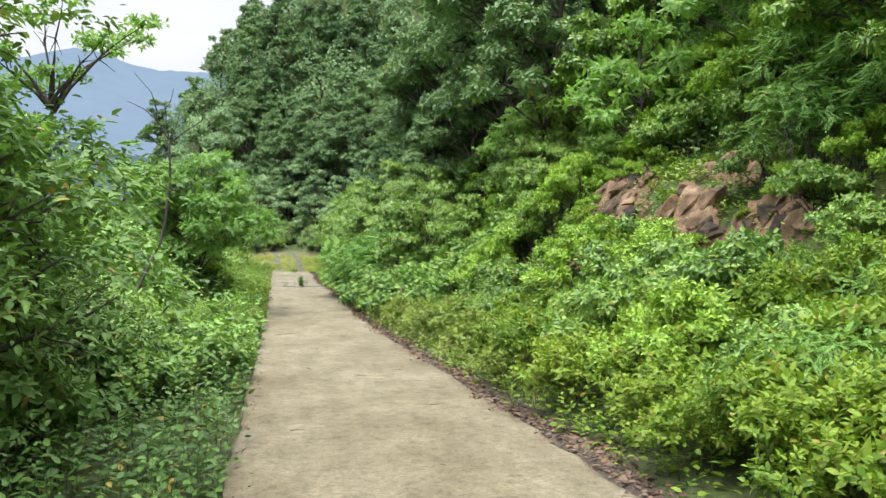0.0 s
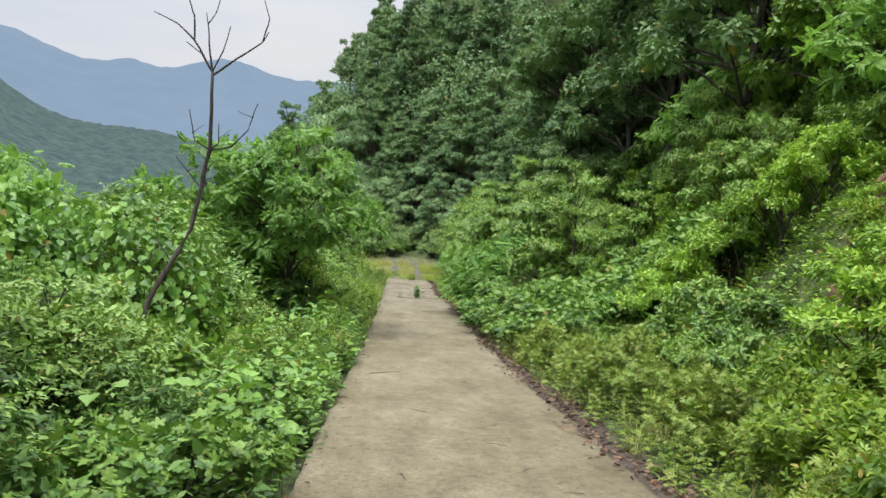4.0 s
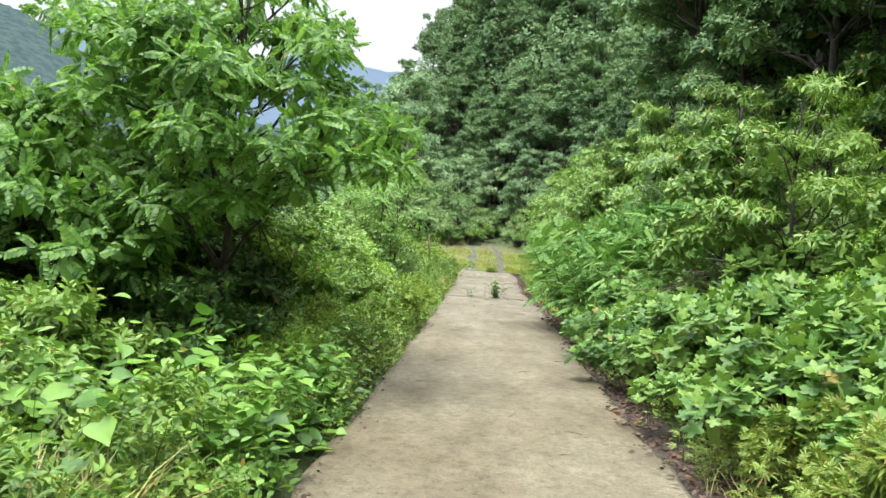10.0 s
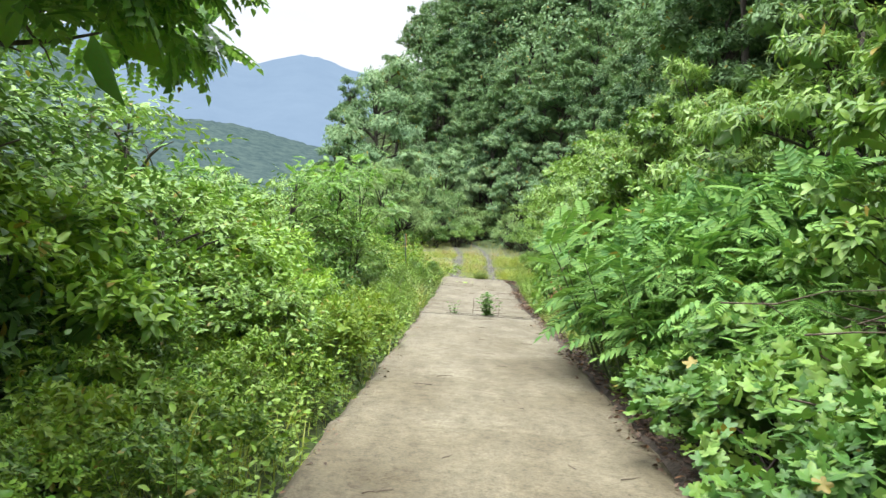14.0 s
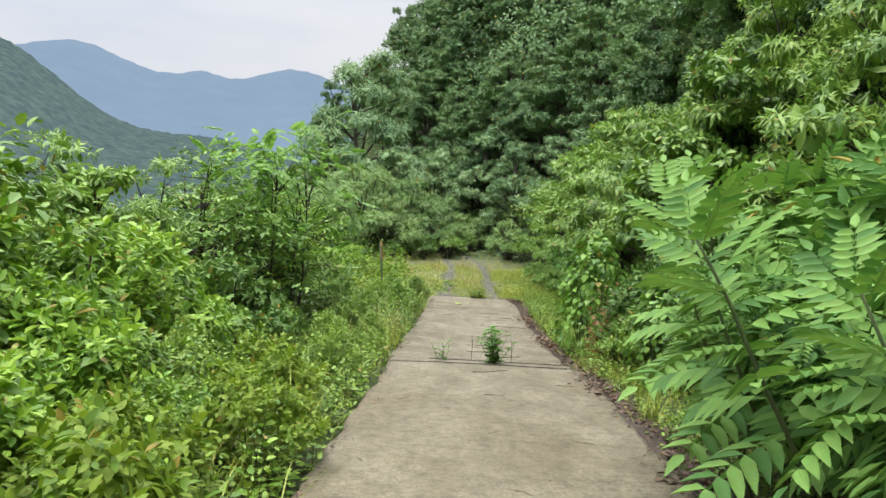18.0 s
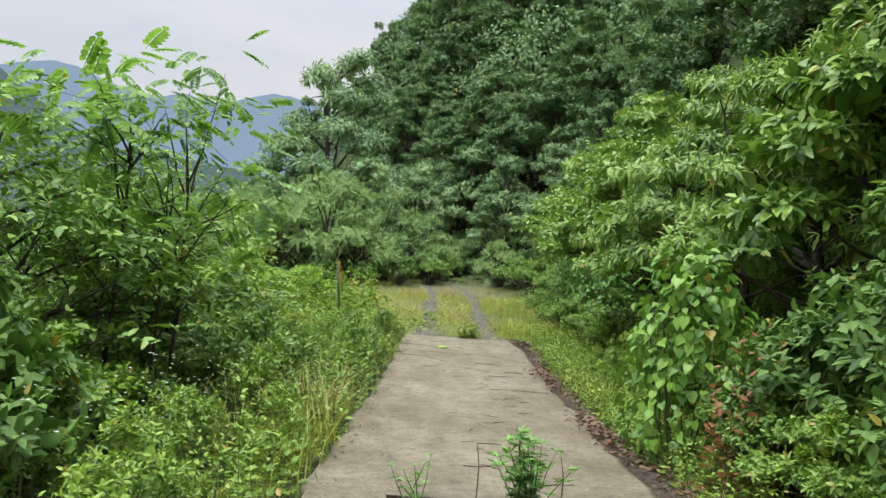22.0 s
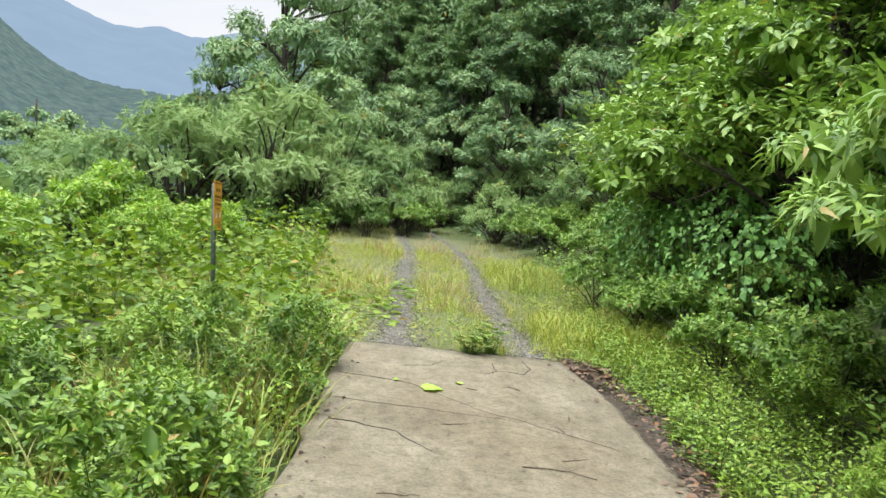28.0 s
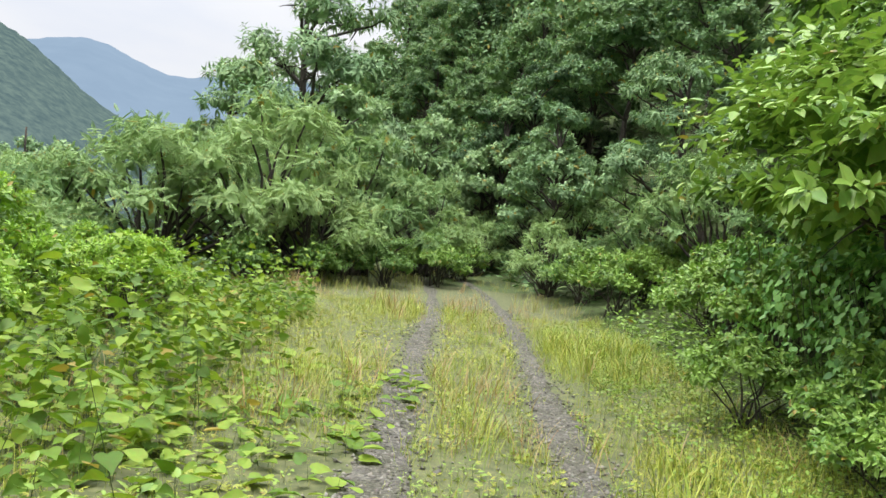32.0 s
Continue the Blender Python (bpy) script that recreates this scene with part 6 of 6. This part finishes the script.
def signpost():
    g = np.random.default_rng(5)
    ob = empty_thing("signpost", "orange notice plate on a leaning weathered post", "sign")
    x, y = -1.86, 51.2
    ob.matrix_basis = Matrix.Translation((x + .02, y, float(land(x, y)))) @ Euler((0, radians(-5), 0)).to_matrix().to_4x4() @ Euler((0, 0, radians(90))).to_matrix().to_4x4()
    h = 1.93 - float(land(x, y))
    s = Soup()
    tube(s, [(0, 0, -.3), (0, 0, h * .5), (0, 0, h - .02)], [.026, .026, .026], 14)
    part("post", s.mesh("post", M_PIPE, True), ob)
    part("stake", box_mesh("stake", .05, .03, h * .75 + .3, M_SAWN, .004, (.04, .01, h * .375 - .15)), ob, "grey wooden stake")
    plate = part("plate", box_mesh("plate", .30, .006, .52, M_ORANGE, .002, (.02, -.034, h - .26)), ob, "orange painted plate")
    zt = h

    def bar(nm, cx, cz, w, hh, mat):
        part(nm, box_mesh(nm, w * 1.6, .003, hh, mat, 0, (.02 + cx * 1.6, -.0385, zt - cz)), plate)

    bar("print_bar", 0, .022, .16, .012, M_INK)
    for cx in (-.028, .028):
        bar("print_mark", cx, .095, .034, .038, M_INK)
    for r, cz in enumerate((.165, .2, .245)):
        for c in range(4):
            bar("print_mark", -.057 + c * .038, cz, .024 - .004 * (r == 1), .026 - .012 * (r == 1), M_INK)
    bar("print_bar", 0, .295, .06, .012, M_INK)
    for cx in (-.04, .045):
        bar("print_panel", cx, .36, .03, .06, M_PALE)
    for cz, w in ((.435, .14), (.462, .12), (.485, .13)):
        bar("print_bar", 0, cz, w, .006, M_INK)
    part("rim", box_mesh("rim", .305, .008, .008, M_RUST, .001, (.02, -.034, h - .523)), ob, "rusty lower rim")


signpost()

# ---- exposed rock on the bank ----


def rocks():
    """A crumbling cut in the bank: blocky ledges with dark crevices, a few loose stones below."""
    g = np.random.default_rng(77)
    ob = empty_thing("rock_outcrop", "crumbling ochre rock and earth exposed on the bank", "rock")
    cx, cy = 7.2, 14.6
    cz = float(land(cx, cy))
    ob.location = (cx, cy, cz)
    nu, nv = 150, 260
    x, y = np.meshgrid(np.linspace(5.3, 8.3, nu), np.linspace(7.8, 16.3, nv))
    rough = np.zeros_like(x)
    for f, amp in ((3.1, .12), (6.7, .10), (13, .055), (27, .025)):
        rough += amp * np.abs(np.sin(x * f + 2.1 * np.sin(y * f * .6)) * np.sin(y * f * .8 + 1.7 * np.sin(x * f * .7)))
    seeds = np.stack([g.uniform(5.3, 8.3, 260), g.uniform(7.8, 16.3, 260)], 1)
    tilt, lift = g.normal(0, .22, (260, 2)), g.uniform(0, .17, 260)
    near = np.argmin((x[..., None] - seeds[:, 0]) ** 2 + ((y[..., None] - seeds[:, 1]) * .8) ** 2, -1)
    rough = rough * .45 + np.clip(lift[near] + (x - seeds[near, 0]) * tilt[near, 0] + (y - seeds[near, 1]) * tilt[near, 1], 0, .26)
    patch = bare(x, y)
    z = land(x, y) + np.where(patch > -.1, .05 + rough * np.clip(patch * 3, 0, 1), -.3)
    V = np.stack([x - cx, y - cy, z - cz], -1).reshape(-1, 3)
    i, j = np.meshgrid(np.arange(nu - 1), np.arange(nv - 1))
    k = (j * nu + i).ravel()
    s = Soup()
    F = np.concatenate([np.stack([k, k + 1, k + nu + 1], 1), np.stack([k, k + nu + 1, k + nu], 1)])
    F = F[(patch.ravel()[F] > -.4).any(1)]
    s.add(V, F)
    part("face", s.mesh("rock_face", M_ROCK), ob)
    protos = []
    for i in range(8):
        # angular block: a lump cut back by random planes
        bm = bmesh.new()
        bmesh.ops.create_icosphere(bm, subdivisions=2 if i < 3 else 1, radius=.62)
        for _ in range(11):
            cut = Vector(unit(g.normal(0, 1, 3)))
            far = g.uniform(.26, .44)
            for v in bm.verts:
                over = v.co.dot(cut) - far
                if over > 0:
                    v.co -= cut * over
        for v in bm.verts:
            v.co = Vector((v.co.x * .95, v.co.y * .72, v.co.z * .52)) * (1 + .05 * noise.noise(v.co * 6))
        me = bpy.data.meshes.new("stone")
        bm.to_mesh(me)
        bm.free()
        me.materials.append(M_ROCK)
        protos.append(me)
    put, tries = 0, 0
    while put < 300 and tries < 9000:
        tries += 1
        xx, yy = g.uniform(5.3, 8.3), g.uniform(7.8, 16.3)
        if float(bare(xx, yy)) < .1 + .5 * g.random():
            continue
        put += 1
        st = part("stone", protos[put % 8], ob)
        sc = .16 + .62 * g.random() ** 2
        st.matrix_basis = Matrix.Translation((xx - cx, yy - cy, float(land(xx, yy)) - cz + .07 + .16 * g.random())) @ Euler((g.uniform(-.4, .4), g.uniform(-1.2, -.5), g.uniform(-.6, .6))).to_matrix().to_4x4() @ Matrix.Diagonal((sc, sc * g.uniform(.7, 1.3), sc * g.uniform(.6, 1.1), 1))


rocks()

# ---- things on the track ----


def twig_thing(x, y, length, turn, seed, r=.006):
    g = np.random.default_rng(seed)
    s = Soup()
    c, sn = math.cos(turn), math.sin(turn)
    e = np.array((c, sn, 0)) * length
    z = float(road_z(y)) + r + .004
    p = bent(g, -e / 2, e / 2, 7, .28)
    p[:, 2] = np.abs(p[:, 2]) * .3
    tube(s, p, np.linspace(r, r * .4, 7), 5)
    if length > .2:
        k = p[3]
        q = bent(g, k, k + np.array((math.cos(turn + .8), math.sin(turn + .8), .02)) * length * .35, 4, .2)
        q[:, 2] = np.abs(q[:, 2]) * .3
        tube(s, q, np.linspace(r * .6, r * .2, 4), 4)
    ob = tagged(new("twig", s.mesh("twig", M_TWIG, True)), "dry brown twig lying on the concrete", "twig", "twigs on the track")
    ob.location = (x, y, z)


g = np.random.default_rng(41)
for i in range(90):
    twig_thing(g.uniform(-.15, 2.25), g.uniform(2, 51), g.uniform(.05, .26), g.uniform(0, 3.14), 500 + i, g.uniform(.002, .0045))
for i, (x, y, ln, tn) in enumerate(((1.35, 48.0, .5, -.25), (1.5, 46.6, .45, .1), (1.75, 47.1, .35, -.3), (1.0, 38.2, .4, .5), (1.2, 38.35, .35, .7), (1.45, 39.9, .35, .3), (.2, 17.5, .6, .6), (.9, 40.4, .3, .2))):
    twig_thing(x, y, ln, tn, 700 + i, .0055)

for i in range(34):
    twig_thing(g.normal(1.15, .3), g.uniform(39.7, 47.5), g.uniform(.06, .24), g.normal(0, .6), 800 + i, g.uniform(.003, .006))

# long cracks at the end of the slab, laid as thin twig-coloured tubes
for i, pts in enumerate((((-.35, 50.1), (.3, 49.95), (.9, 49.3), (1.9, 48.6)), ((-.3, 49.3), (.4, 49.2), (1.1, 49.1)))):
    gg = np.random.default_rng(60 + i)
    s = Soup()
    q = np.vstack([bent(gg, (*pts[k], 0), (*pts[k + 1], 0), 8, .10)[(1 if k else 0):] for k in range(len(pts) - 1)])
    q[:, 2] = road_z(q[:, 1]) + .007
    tube(s, q, np.full(len(q), .0022), 4)
    tagged(new("fallen_vine", s.mesh("fallen_vine", M_TWIG, True)), "thin brown line standing for a crack in the concrete", "vine", "vines on the track")

for i, (x, y, sz, tn) in enumerate(((.42, 49.75, .21, .3), (.78, 50.05, .09, 2.2), (.20, 50.0, .07, 4.0))):
    s = Soup()
    put_leaves(s, "heart", np.array([(0, 0, .018)]), np.array([(math.cos(tn), math.sin(tn), .08)]), np.array([(.1, -.1, 1.0)]), [sz])
    lf = tagged(new("fallen_leaf", s.mesh("fallen_leaf", M_FALLEN)), "yellow-green leaf fallen on the concrete", "leaf", "leaves on the slab")
    lf.location = (x, y, float(road_z(y)))

# joint: two rusty edge bars and weeds in the gap
for yy in (J0 + .038, J1 - .038):
    b = new("joint_bar", box_mesh("joint_bar", 1.75, .045, .04, M_RUST, .006))
    b.location = (1.15, yy, float(road_z(yy)) - .012)
    tagged(b, "dark rusty steel bar set in the joint", "steel bar", "bars in the joint")
for i, (x, y, ln) in enumerate(((.82, 39.3, .42), (1.42, 39.33, .35))):
    s = Soup()
    z = float(road_z(y))
    tube(s, [(x, y, z - .05), (x + .01, y, z + ln * .6), (x - .01, y + .02, z + ln)], [.006, .005, .003], 5)
    tagged(new("dry_stalk", s.mesh("dry_stalk", M_TWIG, True)), "dry upright weed stalk in the joint", "weed", "stalks in the joint")


def joint_weed(x, y, h, n, size, mat, kind, seed, label):
    g = np.random.default_rng(seed)
    ob = empty_thing("weed", label, "weed", "weeds in the joints")
    ob.location = (x, y, float(road_z(y)) - .05)
    c, w = Soup(), Soup()
    for i in range(n):
        tip = np.array((g.normal(0, .15), g.normal(0, .10), h * g.uniform(.55, 1.05)))
        root = np.array((g.normal(0, .04), g.normal(0, .02), 0))
        p = bent(g, root, tip, 5, .08)
        w = Soup()
        tube(w, p, np.linspace(.005, .002, 5), 4)
        part("stem", w.mesh("weed_stem", M_STEM, True), ob)
        k = 9
        A = np.repeat(p[1:], 3, 0)[:k + 3]
        a = g.random(len(A)) * 6.28
        out = np.stack([np.cos(a), np.sin(a), np.full(len(A), .35)], 1)
        put_leaves(c, kind, A, out, UP + g.normal(0, .3, (len(A), 3)), size * g.uniform(.7, 1.3, len(A)))
    part("foliage", c.mesh("weed_leaves", mat), ob)


joint_weed(1.16, 39.12, .58, 24, .085, M_DEEP, "cut", 1, "bushy green mugwort growing from the joint")
joint_weed(.42, 39.25, .34, 6, .05, M_DEEP, "cut", 2, "thin green seedling growing from the joint")
joint_weed(.95, 51.45, .36, 9, .085, M_HERB, "cut", 3, "bushy weed at the broken end of the slab")
joint_weed(1.15, 51.6, .36, 9, .08, M_HERB, "cut", 4, "leafy green weed at the broken end of the slab")
grass("grass_bank_side", "fresh grass at the foot of the bank", 420, (2.45, 3.6), (33, 52), (.2, .45), M_GRASS, 248, 8, right_of)
grass("joint_grass", "yellowish grass tuft in the joint", 9, (.75, 1.1), (39.05, 39.25), (.22, .3), M_DRYGRASS, 301, 14)
grass("joint_grass", "arching grass tuft at the end of the slab", 16, (.75, 1.4), (51.5, 51.8), (.28, .42), M_GRASS, 303, 14)
grass("joint_grass", "grass tufts over the broken slab corner", 40, (1.9, 2.8), (38.9, 39.9), (.2, .42), M_DRYGRASS, 302, 12)


# ---- dead leaves and twigs in the ditch ----
def litter():
    g = np.random.default_rng(88)
    n = 13000
    y = g.uniform(3, 51.5, n)
    inset = .2 * (y > J1) + .26 * np.clip((y - ROAD_END + 1.8) / 1.8, 0, 1) ** 1.3
    x = ROAD_R + .17 - inset * .8 + g.normal(0, .13, n) + .1 * np.sin(y * 1.3)
    keep = g.random(n) < .55 + .45 * np.sin(y * .7) ** 2
    x, y = x[keep], y[keep]
    zz = np.maximum(land(x, y), np.where(x < ROAD_R, road_z(y) + .006, -9)) + g.uniform(.005, .03, len(x))
    a = g.random(len(x)) * 6.28
    D = np.stack([np.cos(a), np.sin(a), g.normal(0, .2, len(x))], 1)
    s = Soup()
    put_leaves(s, "oval", np.stack([x, y, zz], 1), D, UP + g.normal(0, .4, (len(x), 3)), g.uniform(.03, .09, len(x)))
    k = 2600
    yy = g.uniform(3, 51.5, k)
    xx = ROAD_R + .2 + g.normal(0, .12, k)
    a = g.normal(1.4, .7, k)
    e = np.stack([np.cos(a), np.sin(a), g.normal(0, .1, k)], 1) * g.uniform(.05, .25, (k, 1))
    c = np.stack([xx, yy, land(xx, yy) + .03], 1)
    c[:, 2] = np.maximum(c[:, 2], np.where(xx < ROAD_R, road_z(yy) + .01, -9))
    w = unit(np.cross(e, UP)) * .004
    s.add(np.stack([c - e - w, c - e + w, c + e], 1).reshape(-1, 3), np.arange(3 * k).reshape(-1, 3), 1)
    stuff("leaf_litter", s, [M_LITTER, M_TWIG], "brown dead leaves and twigs in the ditch", "leaf litter")
    s = Soup()
    n = 500
    y, x = g.uniform(2, 51, n), ROAD_L + np.abs(g.normal(0, .10, n))
    a = g.random(n) * 6.28
    put_leaves(s, "oval", np.stack([x, y, road_z(y) + .012], 1), np.stack([np.cos(a), np.sin(a), g.normal(0, .15, n)], 1), UP + g.normal(0, .3, (n, 3)), g.uniform(.02, .06, n))
    stuff("leaf_litter", s, [M_LITTER], "brown leaf scraps along the track edge", "leaf litter")


litter()


def flowers(name, n, xr, yr, hr, seed):
    g = np.random.default_rng(seed)
    s = Soup()
    x, y = g.uniform(*xr, n), g.uniform(*yr, n)
    z = land(x, y)
    h = g.uniform(*hr, n)
    for j in range(7):
        a = np.full(n, j * 6.28 / 7)
        D = np.stack([np.cos(a), np.sin(a), np.full(n, .15)], 1)
        put_leaves(s, "small", np.stack([x, y, z + h], 1), D, np.tile(UP, (n, 1)), np.full(n, .013))
    e = np.array((.002, 0, 0))
    A, B = np.stack([x, y, z], 1), np.stack([x, y, z + h], 1)
    s.add(np.stack([A - e, A + e, B], 1).reshape(-1, 3), np.arange(3 * n).reshape(-1, 3), 1)
    stuff(name, s, [M_FLOWER, M_STEM], "small white daisy-like weed flowers", "flowers")


flowers("white_flowers", 110, (-2.0, -.9), (37.3, 40), (.75, 1.15), 1)
flowers("white_flowers", 60, (-2.0, -.9), (14.5, 17), (.6, .85), 4)
flowers("white_flowers", 60, (3.2, 4.4), (12, 18), (.5, .8), 2)
flowers("white_flowers", 60, (1.9, 3.2), (55, 62), (.5, .8), 3)


def brush_pile():
    g = np.random.default_rng(99)
    cx, cy = 4.4, 26.6
    ob = empty_thing("dry_brush", "tangle of dry brown brushwood on the bank", "brushwood")
    ob.location = (cx, cy, float(land(cx, cy)))
    for i in range(95):
        s = Soup()
        if i < 90:
            a = g.normal(0, .5) + (0 if g.random() < .7 else 1.5)
            c = np.array((g.normal(0, .55), g.normal(0, .5), 1.0 + g.normal(0, .22)))
            e = np.array((math.cos(a), math.sin(a), g.normal(0, .25))) * g.uniform(.3, .8)
            tube(s, bent(g, c - e, c + e, 5, .15), np.linspace(.007, .002, 5), 4)
        else:
            tube(s, bent(g, (g.normal(0, .2), g.normal(0, .2), -.1), (g.normal(0, .4), g.normal(0, .4), 1.1), 5, .1), np.linspace(.02, .008, 5), 5)
        part("stick", s.mesh("stick", M_TWIG, True), ob)


brush_pile()
